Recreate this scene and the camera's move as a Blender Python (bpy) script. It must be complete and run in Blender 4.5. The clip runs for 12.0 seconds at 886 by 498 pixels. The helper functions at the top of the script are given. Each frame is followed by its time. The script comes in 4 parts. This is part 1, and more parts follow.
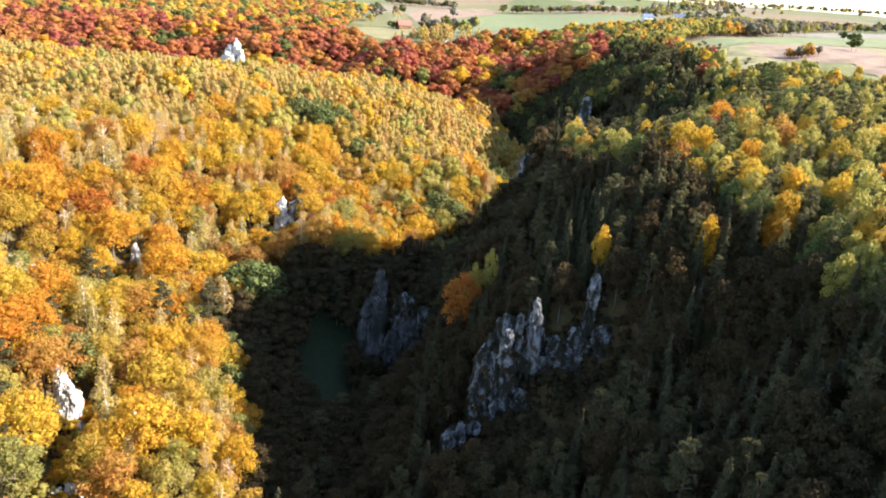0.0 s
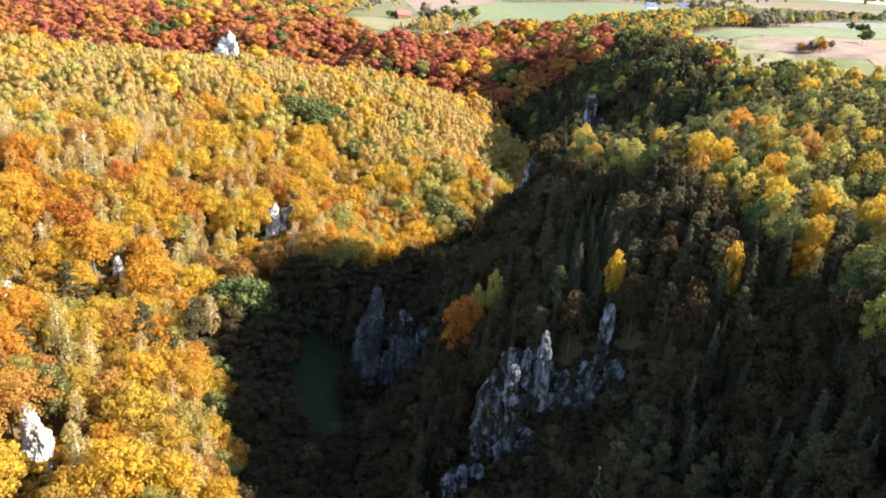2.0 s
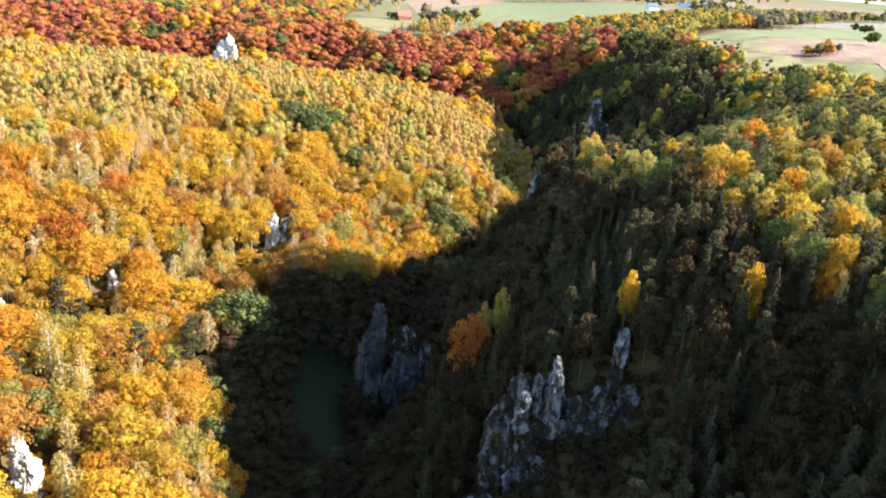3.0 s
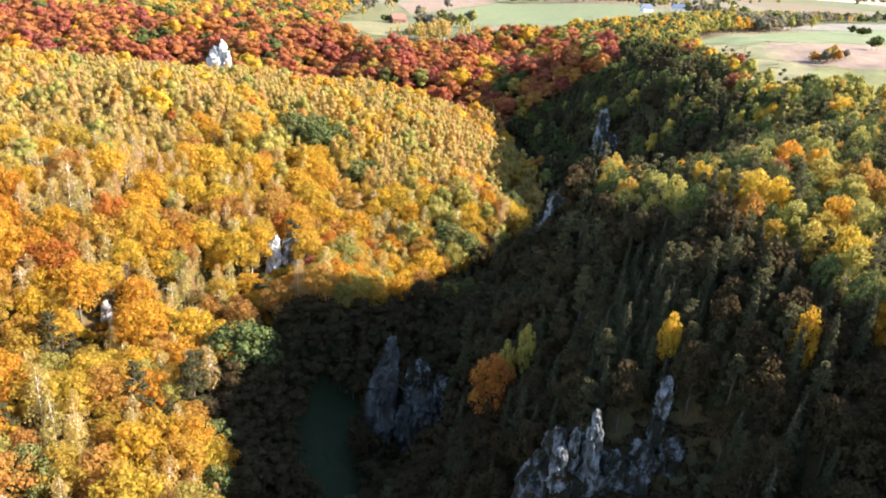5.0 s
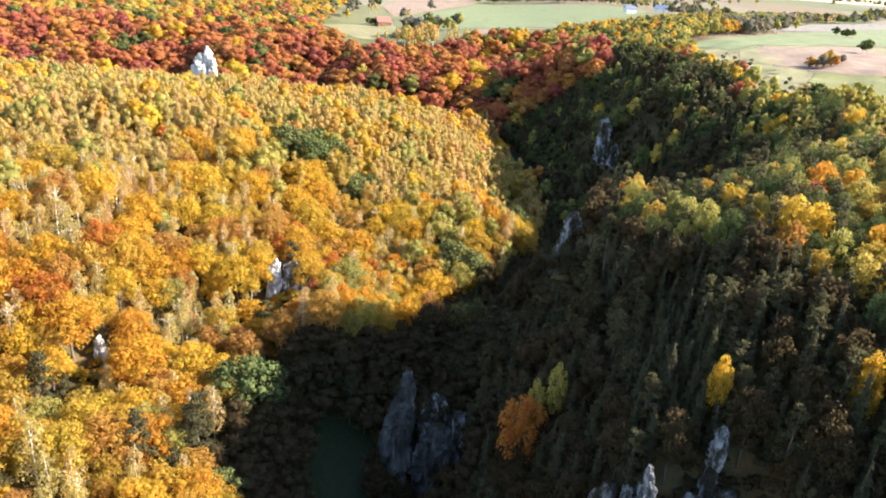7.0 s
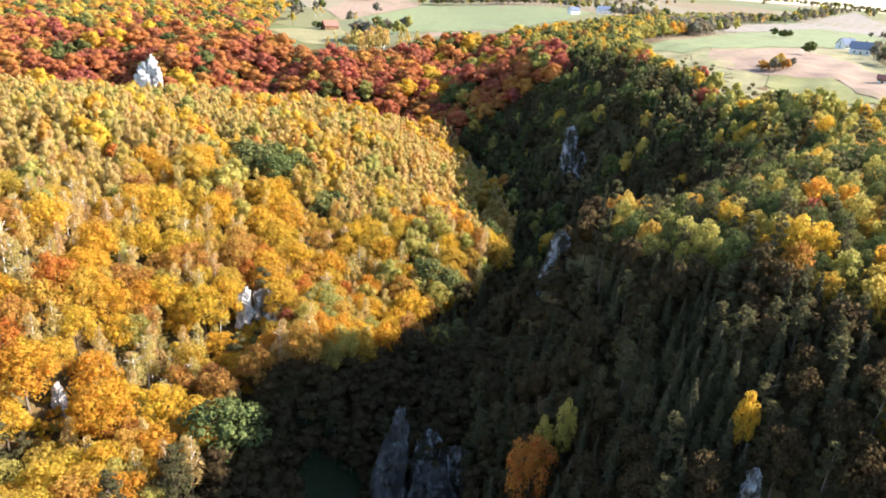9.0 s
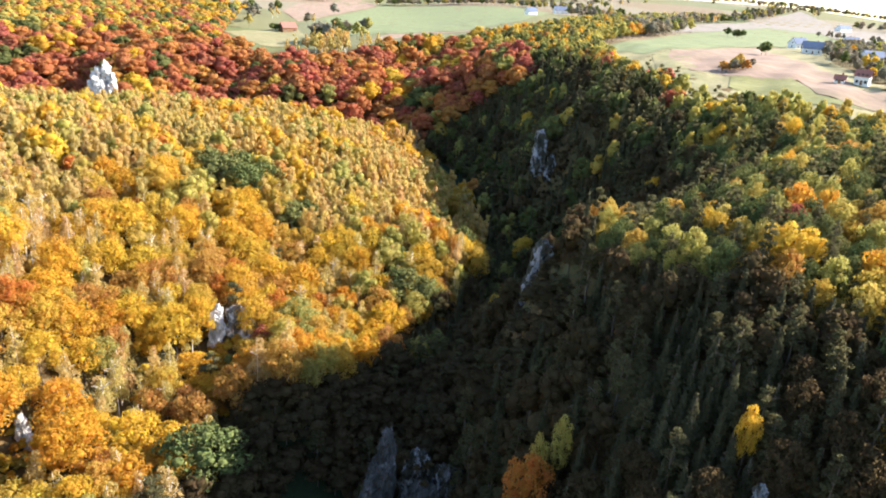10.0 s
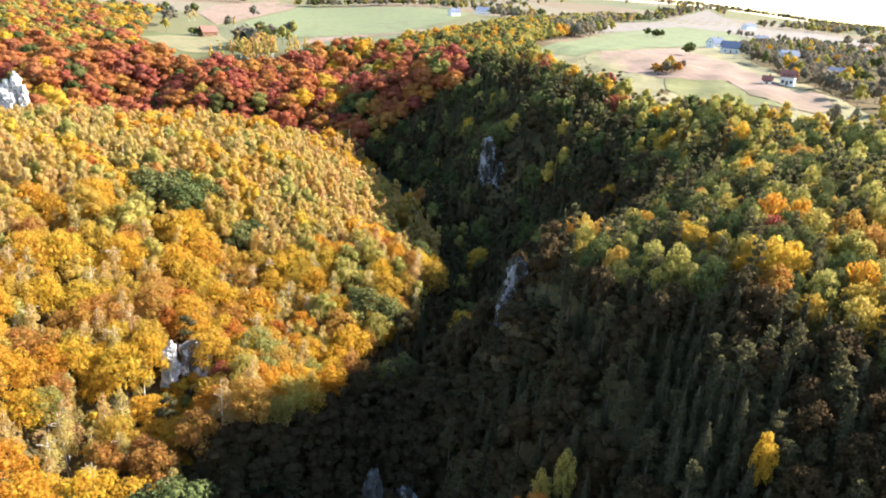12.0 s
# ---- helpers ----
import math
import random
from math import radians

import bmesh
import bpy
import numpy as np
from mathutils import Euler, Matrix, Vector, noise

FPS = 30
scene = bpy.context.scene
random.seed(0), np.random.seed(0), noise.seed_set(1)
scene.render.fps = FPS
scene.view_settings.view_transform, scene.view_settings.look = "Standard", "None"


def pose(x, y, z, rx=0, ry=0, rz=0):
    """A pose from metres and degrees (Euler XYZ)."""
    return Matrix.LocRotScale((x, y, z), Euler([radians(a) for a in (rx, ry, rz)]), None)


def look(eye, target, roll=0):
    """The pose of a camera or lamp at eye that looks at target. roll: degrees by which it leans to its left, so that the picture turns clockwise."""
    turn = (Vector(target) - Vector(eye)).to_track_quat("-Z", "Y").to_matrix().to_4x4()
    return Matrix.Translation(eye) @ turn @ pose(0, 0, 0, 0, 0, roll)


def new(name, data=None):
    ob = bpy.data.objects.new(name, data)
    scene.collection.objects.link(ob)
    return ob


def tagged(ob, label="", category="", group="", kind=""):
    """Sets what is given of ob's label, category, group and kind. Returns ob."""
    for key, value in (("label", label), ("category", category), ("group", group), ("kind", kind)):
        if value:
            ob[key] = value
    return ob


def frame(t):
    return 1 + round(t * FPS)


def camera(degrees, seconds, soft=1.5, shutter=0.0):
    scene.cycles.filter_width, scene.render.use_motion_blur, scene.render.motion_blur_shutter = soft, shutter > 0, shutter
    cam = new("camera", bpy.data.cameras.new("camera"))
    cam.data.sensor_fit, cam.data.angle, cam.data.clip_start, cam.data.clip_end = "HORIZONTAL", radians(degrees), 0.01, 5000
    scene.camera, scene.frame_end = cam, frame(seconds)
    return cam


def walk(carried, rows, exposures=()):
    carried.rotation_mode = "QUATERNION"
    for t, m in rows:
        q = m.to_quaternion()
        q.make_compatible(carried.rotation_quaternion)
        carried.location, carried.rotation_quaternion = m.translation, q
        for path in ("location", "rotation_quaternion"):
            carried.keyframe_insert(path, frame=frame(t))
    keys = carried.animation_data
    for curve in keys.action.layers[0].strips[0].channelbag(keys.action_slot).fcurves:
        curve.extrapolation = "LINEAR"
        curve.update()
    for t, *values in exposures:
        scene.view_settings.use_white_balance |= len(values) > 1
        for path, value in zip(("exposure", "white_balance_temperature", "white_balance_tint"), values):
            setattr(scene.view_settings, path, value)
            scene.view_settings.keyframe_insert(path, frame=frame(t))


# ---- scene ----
cam = camera(64.78, 12.0, soft=1.9)
walk(cam, [
    (0.0, pose(0.00, -0.01, 100.00, 69.983, -4.096, 1.437)),
    (0.5, pose(-0.11, 2.86, 100.64, 69.601, -4.099, 1.447)),
    (1.0, pose(-0.23, 5.82, 101.32, 69.252, -4.112, 1.449)),
    (1.5, pose(-0.37, 8.75, 101.99, 69.062, -4.131, 1.440)),
    (2.0, pose(-0.62, 11.75, 102.68, 68.972, -4.171, 1.429)),
    (2.5, pose(-1.11, 14.64, 103.37, 68.940, -4.178, 1.413)),
    (3.0, pose(-1.97, 17.51, 104.00, 68.933, -4.166, 1.405)),
    (3.5, pose(-3.12, 20.35, 104.57, 68.943, -4.151, 1.377)),
    (4.0, pose(-4.47, 23.04, 105.11, 68.960, -4.138, 1.264)),
    (4.5, pose(-5.99, 25.56, 105.68, 68.962, -4.134, 1.006)),
    (5.0, pose(-7.65, 27.95, 106.30, 68.942, -4.136, 0.580)),
    (5.5, pose(-9.45, 30.32, 106.93, 68.937, -4.120, 0.036)),
    (6.0, pose(-11.33, 32.76, 107.49, 68.972, -4.080, -0.491)),
    (6.5, pose(-13.26, 35.18, 107.99, 68.987, -4.072, -0.862)),
    (7.0, pose(-15.29, 37.60, 108.45, 69.013, -4.070, -1.145)),
    (7.5, pose(-17.34, 40.04, 108.91, 69.069, -4.052, -1.732)),
    (8.0, pose(-19.35, 42.43, 109.36, 69.147, -4.024, -2.805)),
    (8.5, pose(-21.34, 44.73, 109.79, 69.241, -4.000, -4.248)),
    (9.0, pose(-23.35, 46.98, 110.18, 69.349, -3.988, -5.863)),
    (9.5, pose(-25.39, 49.30, 110.56, 69.467, -3.975, -7.583)),
    (10.0, pose(-27.40, 51.78, 110.96, 69.585, -3.935, -9.383)),
    (10.5, pose(-29.34, 54.23, 111.37, 69.694, -3.881, -11.089)),
    (11.0, pose(-31.30, 56.61, 111.78, 69.804, -3.832, -12.806)),
    (11.5, pose(-33.30, 58.93, 112.24, 69.878, -3.767, -14.356)),
    (12.0, pose(-35.31, 61.45, 112.66, 69.974, -3.773, -15.897)),
])

# ---- sky, sun ----
SUN_UP, SUN_AHEAD = 29.2, 1.0
world = bpy.data.worlds.new("sky")
scene.world = world
world.use_nodes = True
sky = world.node_tree.nodes.new("ShaderNodeTexSky")
sky.sky_type, sky.sun_disc = "NISHITA", False
sky.sun_elevation, sky.sun_rotation = radians(SUN_UP), radians(90 - SUN_AHEAD)
sky.air_density, sky.dust_density, sky.ozone_density = 1.0, 0.6, 1.5
background = world.node_tree.nodes["Background"]
world.node_tree.links.new(sky.outputs[0], background.inputs[0])
background.inputs[1].default_value = 0.115
sun = new("sun", bpy.data.lights.new("sun", "SUN"))
sun.data.energy, sun.data.angle, sun.data.color = 5.0, radians(0.6), (1.0, 0.90, 0.80)
sun.matrix_world = look((math.cos(radians(SUN_AHEAD)) * 400, math.sin(radians(SUN_AHEAD)) * 400, math.tan(radians(SUN_UP)) * 400), (0, 0, 0))
scene.view_settings.exposure = 2.0


# ---- materials ----
def nodes_of(name):
    m = bpy.data.materials.new(name)
    m.use_nodes = True
    t = m.node_tree
    t.nodes.clear()
    out = t.nodes.new("ShaderNodeOutputMaterial")

    def put(kind, sets=(), **links):
        n = t.nodes.new("ShaderNode" + kind)
        for key, value in dict(sets).items():
            n.inputs[key].default_value = value
        return n

    return m, t, out, put


def join(t, a, b):
    t.links.new(a, b)


def ramp_of(t, stops, constant=False):
    n = t.nodes.new("ShaderNodeValToRGB")
    ramp = n.color_ramp
    if constant:
        ramp.interpolation = "CONSTANT"
    while len(ramp.elements) < len(stops):
        ramp.elements.new(0.5)
    for e, (at, rgb) in zip(ramp.elements, stops):
        e.position, e.color = at, (*rgb, 1)
    return n


def even(*rgbs):
    return [(i / max(1, len(rgbs) - 1), c) for i, c in enumerate(rgbs)]


def leaf_material(name, stops, tint=False, through_light=0.58, vary=1.0):
    """Foliage: one hue a tree, and small differences from clump to clump."""
    m, t, out, put = nodes_of(name)
    if tint:
        source = put("Attribute")
        source.attribute_name = "tint"
        pick = source.outputs["Fac"]
    else:
        pick = put("ObjectInfo").outputs["Random"]
    ramp = ramp_of(t, even(*stops))
    join(t, pick, ramp.inputs[0])
    island = put("NewGeometry").outputs["Random Per Island"]
    coord = put("TexCoord")
    grain = put("TexNoise", {"Scale": 0.55, "Detail": 4.0, "Roughness": 0.65})
    join(t, coord.outputs["Object"], grain.inputs["Vector"])
    speck = put("TexNoise", {"Scale": 4.2, "Detail": 3.0, "Roughness": 0.6})
    join(t, coord.outputs["Object"], speck.inputs["Vector"])
    first = put("MapRange", {"From Min": 0.0, "From Max": 1.0, "To Min": 0.9, "To Max": 1.1})
    join(t, island, first.inputs["Value"])
    dapple = put("MapRange", {"From Min": 0.3, "From Max": 0.7, "To Min": 0.8, "To Max": 1.2})
    join(t, speck.outputs["Fac"], dapple.inputs["Value"])
    value = put("Math")
    value.operation = "MULTIPLY"
    join(t, first.outputs[0], value.inputs[0])
    join(t, dapple.outputs[0], value.inputs[1])
    hue = put("MapRange", {"From Min": 0.3, "From Max": 0.7, "To Min": 0.5 - 0.025 * vary, "To Max": 0.5 + 0.025 * vary})
    join(t, grain.outputs["Fac"], hue.inputs["Value"])
    shift = put("HueSaturation")
    join(t, hue.outputs[0], shift.inputs["Hue"])
    join(t, value.outputs[0], shift.inputs["Value"])
    join(t, ramp.outputs[0], shift.inputs["Color"])
    relief = put("Bump", {"Strength": 0.35, "Distance": 0.4})
    join(t, speck.outputs["Fac"], relief.inputs["Height"])
    dif, tra, mix = put("BsdfDiffuse"), put("BsdfTranslucent"), put("MixShader", {0: through_light})
    join(t, relief.outputs[0], dif.inputs["Normal"])
    join(t, shift.outputs[0], dif.inputs["Color"])
    join(t, shift.outputs[0], tra.inputs["Color"])
    join(t, dif.outputs[0], mix.inputs[1])
    join(t, tra.outputs[0], mix.inputs[2])
    join(t, mix.outputs[0], out.inputs["Surface"])
    return m


def rough_material(name, stops, scale, detail=6.0, rough=0.9, bump=0.3, stretch=(1, 1, 1), second=None, bump_scale=3.0):
    """A matt natural surface: a noise over some colours, a finer one over it, and relief."""
    m, t, out, put = nodes_of(name)
    coord = put("TexCoord")
    mapping = put("Mapping", {"Scale": stretch})
    join(t, coord.outputs["Object"], mapping.inputs["Vector"])
    big = put("TexNoise", {"Scale": scale, "Detail": detail, "Roughness": 0.6})
    fine = put("TexNoise", {"Scale": scale * 9, "Detail": 5.0, "Roughness": 0.7})
    join(t, mapping.outputs[0], big.inputs["Vector"])
    join(t, mapping.outputs[0], fine.inputs["Vector"])
    spread = put("MapRange", {"From Min": 0.3, "From Max": 0.7})
    join(t, big.outputs["Fac"], spread.inputs["Value"])
    ramp = ramp_of(t, stops)
    join(t, spread.outputs[0], ramp.inputs[0])
    value = put("MapRange", {"From Min": 0.3, "From Max": 0.7, "To Min": 0.75, "To Max": 1.22})
    join(t, fine.outputs["Fac"], value.inputs["Value"])
    shift = put("HueSaturation")
    join(t, value.outputs[0], shift.inputs["Value"])
    join(t, ramp.outputs[0], shift.inputs["Color"])
    bsdf = put("BsdfPrincipled", {"Roughness": rough, "Specular IOR Level": 0.2})
    join(t, shift.outputs[0], bsdf.inputs["Base Color"])
    if bump:
        relief = put("Bump", {"Strength": bump, "Distance": 0.4})
        rub = put("TexNoise", {"Scale": scale * bump_scale, "Detail": 8.0, "Roughness": 0.7})
        join(t, mapping.outputs[0], rub.inputs["Vector"])
        join(t, rub.outputs["Fac"], relief.inputs["Height"])
        join(t, relief.outputs[0], bsdf.inputs["Normal"])
    join(t, bsdf.outputs[0], out.inputs["Surface"])
    return m


LEAVES = {
    "maple": ((0.57, 0.37, 0.05), (0.55, 0.30, 0.045), (0.50, 0.36, 0.06), (0.60, 0.40, 0.055), (0.51, 0.24, 0.04), (0.58, 0.38, 0.055), (0.53, 0.33, 0.045)),
    "hornbeam": ((0.43, 0.29, 0.06), (0.50, 0.35, 0.065), (0.45, 0.24, 0.07), (0.39, 0.29, 0.06), (0.51, 0.32, 0.055), (0.41, 0.21, 0.07), (0.48, 0.34, 0.065)),
    "birch": ((0.56, 0.41, 0.15), (0.51, 0.38, 0.16), (0.48, 0.40, 0.14), (0.58, 0.41, 0.13), (0.53, 0.35, 0.16), (0.47, 0.40, 0.15), (0.55, 0.40, 0.13)),
    # lime and beech below carry some added blue in place of haze
    "lime": ((0.43, 0.36, 0.096), (0.34, 0.32, 0.096), (0.48, 0.35, 0.084), (0.27, 0.27, 0.090), (0.41, 0.34, 0.096), (0.36, 0.33, 0.096), (0.30, 0.29, 0.096)),
    "cherry": ((0.44, 0.175, 0.045), (0.47, 0.20, 0.045), (0.45, 0.185, 0.045), (0.41, 0.16, 0.045)),
    # willow: leaves greyed in place of haze over village and far woods
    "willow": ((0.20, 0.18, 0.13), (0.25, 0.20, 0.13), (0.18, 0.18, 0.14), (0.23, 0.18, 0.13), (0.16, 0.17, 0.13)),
    # alder: leaves darkened and browned to hold the shade of the slope
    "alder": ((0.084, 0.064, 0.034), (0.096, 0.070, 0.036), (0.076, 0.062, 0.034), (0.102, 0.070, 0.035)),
    "beech": ((0.40, 0.145, 0.072), (0.46, 0.215, 0.068), (0.36, 0.108, 0.078), (0.44, 0.170, 0.068), (0.49, 0.275, 0.07), (0.34, 0.108, 0.082), (0.41, 0.150, 0.070)),
    "oak": ((0.10, 0.125, 0.045), (0.13, 0.145, 0.05), (0.16, 0.16, 0.058), (0.085, 0.11, 0.04)),
    "pine": ((0.102, 0.096, 0.048), (0.128, 0.118, 0.058), (0.092, 0.085, 0.042)),
    "spruce": ((0.078, 0.076, 0.043), (0.10, 0.097, 0.054), (0.087, 0.084, 0.047)),
}
LEAF = {k: leaf_material(k + "_leaves", v, vary=0.5 if k == "birch" else 1.0) for k, v in LEAVES.items()}
WOOD_LEAF = {k: leaf_material("wood_" + k + "_leaves", v, tint=True, through_light=0.68 if k == "birch" else 0.58, vary=0.5 if k == "birch" else 1.0) for k, v in LEAVES.items()}
LEAF["oak"].node_tree.nodes["Mix Shader"].inputs[0].default_value = 0.2
BARK = rough_material("bark", even((0.07, 0.055, 0.04), (0.14, 0.11, 0.085), (0.10, 0.085, 0.06)), 1.2, stretch=(1, 1, 0.25))
PALE_BARK = rough_material("birch_bark", even((0.30, 0.27, 0.24), (0.62, 0.59, 0.54), (0.68, 0.65, 0.60)), 1.0, stretch=(0.4, 0.4, 1.4))
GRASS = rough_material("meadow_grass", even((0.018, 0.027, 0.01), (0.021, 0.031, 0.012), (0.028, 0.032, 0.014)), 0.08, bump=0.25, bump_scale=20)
LIMESTONE = rough_material("limestone", [(0.0, (0.13, 0.11, 0.085)), (0.22, (0.36, 0.34, 0.30)), (0.4, (0.56, 0.54, 0.51)), (1.0, (0.70, 0.69, 0.665))], 0.42, bump=0.9, stretch=(1, 1, 0.3), rough=0.85)
STREAKED = rough_material("streaked_limestone", [(0.0, (0.07, 0.06, 0.045)), (0.5, (0.17, 0.14, 0.11)), (0.6, (0.42, 0.37, 0.32)), (1.0, (0.60, 0.56, 0.51))], 0.6, bump=0.9, stretch=(1, 1, 0.12), rough=0.85)
# Stones of the shaded crags: moss and patches, plus blue-grey darkening for shade.
MOSSY_SHADED_STONE = rough_material("mossy_shaded_limestone", [(0.0, (0.028, 0.028, 0.016)), (0.46, (0.055, 0.052, 0.04)), (0.58, (0.18, 0.182, 0.19)), (1.0, (0.38, 0.385, 0.40))], 0.34, bump=0.9, stretch=(1, 1, 0.5), rough=0.85)
# Limestone darkened all over to hold the shade of the meadow crag.
SHADED_STONE = rough_material("shaded_limestone", even((0.022, 0.021, 0.018), (0.04, 0.04, 0.037), (0.075, 0.076, 0.076), (0.17, 0.172, 0.175)), 0.5, bump=0.9, stretch=(1, 1, 0.25), rough=0.85)
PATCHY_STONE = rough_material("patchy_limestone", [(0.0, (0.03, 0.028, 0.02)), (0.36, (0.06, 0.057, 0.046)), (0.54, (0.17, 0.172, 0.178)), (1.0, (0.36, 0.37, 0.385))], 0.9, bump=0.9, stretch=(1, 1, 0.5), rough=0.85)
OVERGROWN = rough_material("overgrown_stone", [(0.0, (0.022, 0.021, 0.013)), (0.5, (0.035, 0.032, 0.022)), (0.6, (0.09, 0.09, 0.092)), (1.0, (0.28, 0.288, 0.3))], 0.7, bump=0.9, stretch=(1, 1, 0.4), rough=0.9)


def land_material():
    """Fallen leaves under the woods; a patchwork of farmland on the far upland."""
    m, t, out, put = nodes_of("land")
    place = put("NewGeometry").outputs["Position"]
    big = put("TexNoise", {"Scale": 0.09, "Detail": 8.0, "Roughness": 0.65})
    join(t, place, big.inputs["Vector"])
    near = ramp_of(t, [(0.3, (0.06, 0.046, 0.024)), (0.45, (0.13, 0.085, 0.036)), (0.55, (0.08, 0.075, 0.034)), (0.7, (0.18, 0.11, 0.042))])
    join(t, big.outputs["Fac"], near.inputs[0])
    cell = put("TexVoronoi", {"Scale": 0.0055, "Randomness": 0.9})
    stretch = put("Mapping", {"Scale": (1.0, 0.55, 0.0), "Rotation": (0, 0, 0.5)})
    join(t, place, stretch.inputs["Vector"])
    join(t, stretch.outputs[0], cell.inputs["Vector"])
    tone = put("SeparateColor")
    join(t, cell.outputs["Color"], tone.inputs[0])
    farm = ramp_of(t, [(0.0, (0.160, 0.156, 0.079)), (0.25, (0.200, 0.156, 0.101)), (0.45, (0.128, 0.148, 0.065)), (0.65, (0.208, 0.179, 0.122)), (0.85, (0.152, 0.156, 0.086))], True)
    join(t, tone.outputs[0], farm.inputs[0])
    far = put("VectorMath")
    far.operation = "LENGTH"
    join(t, place, far.inputs[0])
    where = put("MapRange", {"From Min": 560.0, "From Max": 640.0})
    join(t, far.outputs["Value"], where.inputs["Value"])
    mix = put("Mix")
    mix.data_type = "RGBA"
    join(t, where.outputs[0], mix.inputs[0])
    join(t, near.outputs[0], mix.inputs[6])
    join(t, farm.outputs[0], mix.inputs[7])
    fine = put("TexNoise", {"Scale": 1.4, "Detail": 6.0, "Roughness": 0.7})
    join(t, place, fine.inputs["Vector"])
    value = put("MapRange", {"From Min": 0.3, "From Max": 0.7, "To Min": 0.75, "To Max": 1.2})
    join(t, fine.outputs["Fac"], value.inputs["Value"])
    shift = put("HueSaturation")
    join(t, mix.outputs[2], shift.inputs["Color"])
    join(t, value.outputs[0], shift.inputs["Value"])
    bsdf = put("BsdfPrincipled", {"Roughness": 0.95, "Specular IOR Level": 0.1})
    join(t, shift.outputs[0], bsdf.inputs["Base Color"])
    relief = put("Bump", {"Strength": 0.5, "Distance": 0.4})
    join(t, fine.outputs["Fac"], relief.inputs["Height"])
    join(t, relief.outputs[0], bsdf.inputs["Normal"])
    join(t, bsdf.outputs[0], out.inputs["Surface"])
    return m


LAND = land_material()
FIELD = {
    "green": rough_material("winter_crop", even((0.144, 0.164, 0.072), (0.160, 0.183, 0.086), (0.136, 0.156, 0.076)), 0.02, bump=0.1),
    "plough": rough_material("stubble_soil", even((0.208, 0.144, 0.101), (0.248, 0.172, 0.126), (0.188, 0.144, 0.090)), 0.03, bump=0.1, stretch=(1, 0.3, 1)),
    "pale": rough_material("dry_grass", even((0.192, 0.176, 0.086), (0.224, 0.199, 0.101), (0.168, 0.168, 0.079)), 0.03, bump=0.1),
    "olive": rough_material("mown_grass", even((0.144, 0.156, 0.058), (0.176, 0.172, 0.065), (0.128, 0.140, 0.050)), 0.03, bump=0.1),
    "grey": rough_material("fallow_soil", even((0.184, 0.164, 0.137), (0.216, 0.187, 0.158), (0.168, 0.152, 0.122)), 0.02, bump=0.1),
}
PLASTER = rough_material("white_plaster", even((0.72, 0.70, 0.66), (0.80, 0.78, 0.75)), 0.3, bump=0.05)
RED_ROOF = rough_material("red_roof_tiles", even((0.24, 0.10, 0.08), (0.30, 0.13, 0.10)), 0.5, bump=0.1)
BLUE_ROOF = rough_material("blue_grey_roof", even((0.10, 0.13, 0.20), (0.14, 0.17, 0.24)), 0.5, bump=0.1)
DARK_GLASS = rough_material("window_glass", even((0.03, 0.035, 0.04), (0.05, 0.055, 0.06)), 0.5, rough=0.15, bump=0)
TIMBER = rough_material("brown_timber", even((0.16, 0.09, 0.05), (0.22, 0.13, 0.07)), 0.6, bump=0.1)


# ---- mesh helpers ----
def mesh_of(name, verts, faces, mats, slots=None, smooth_faces=False):
    """A mesh from arrays of places and of faces that all have the same number of corners."""
    me = bpy.data.meshes.new(name)
    verts, faces = np.asarray(verts, np.float32), np.asarray(faces, np.int32)
    n, k = faces.shape
    me.vertices.add(len(verts))
    me.vertices.foreach_set("co", verts.ravel())
    me.loops.add(n * k)
    me.loops.foreach_set("vertex_index", faces.ravel())
    me.polygons.add(n)
    me.polygons.foreach_set("loop_start", np.arange(0, n * k, k, dtype=np.int32))
    if slots is not None:
        me.polygons.foreach_set("material_index", np.asarray(slots, np.int32))
    if smooth_faces:
        me.polygons.foreach_set("use_smooth", np.ones(n, bool))
    for m in mats:
        me.materials.append(m)
    me.update(calc_edges=True)
    return me


def part(name, bm, material, parent, label=""):
    me = bpy.data.meshes.new(name)
    bm.to_mesh(me)
    bm.free()
    me.materials.append(material)
    ob = new(name, me)
    ob.parent = parent
    return tagged(ob, label=label)


def box(bm, x, y, z, sx, sy, sz):
    bmesh.ops.create_cube(bm, size=1, matrix=Matrix.Translation((x, y, z)) @ Matrix.Diagonal((sx, sy, sz, 1)))
    return bm


# ---- ground ----
# The stream's line through the gorge: x, y, floor height, width of the slope on its left and on its right.
VALLEY = np.array([
    (-25, -260, 3, 85, 85), (-25, 40, 6, 85, 85), (-24, 110, 8, 82, 85), (-24, 160, 9, 82, 60), (-10, 205, 11, 80, 64),
    (21, 250, 13, 78, 74), (37, 300, 15, 66, 56), (41, 365, 18, 80, 60), (34, 420, 20, 80, 66), (0, 455, 22, 70, 82),
    (-70, 457, 25, 60, 90), (-170, 445, 30, 60, 90), (-420, 430, 38, 60, 90)], float)
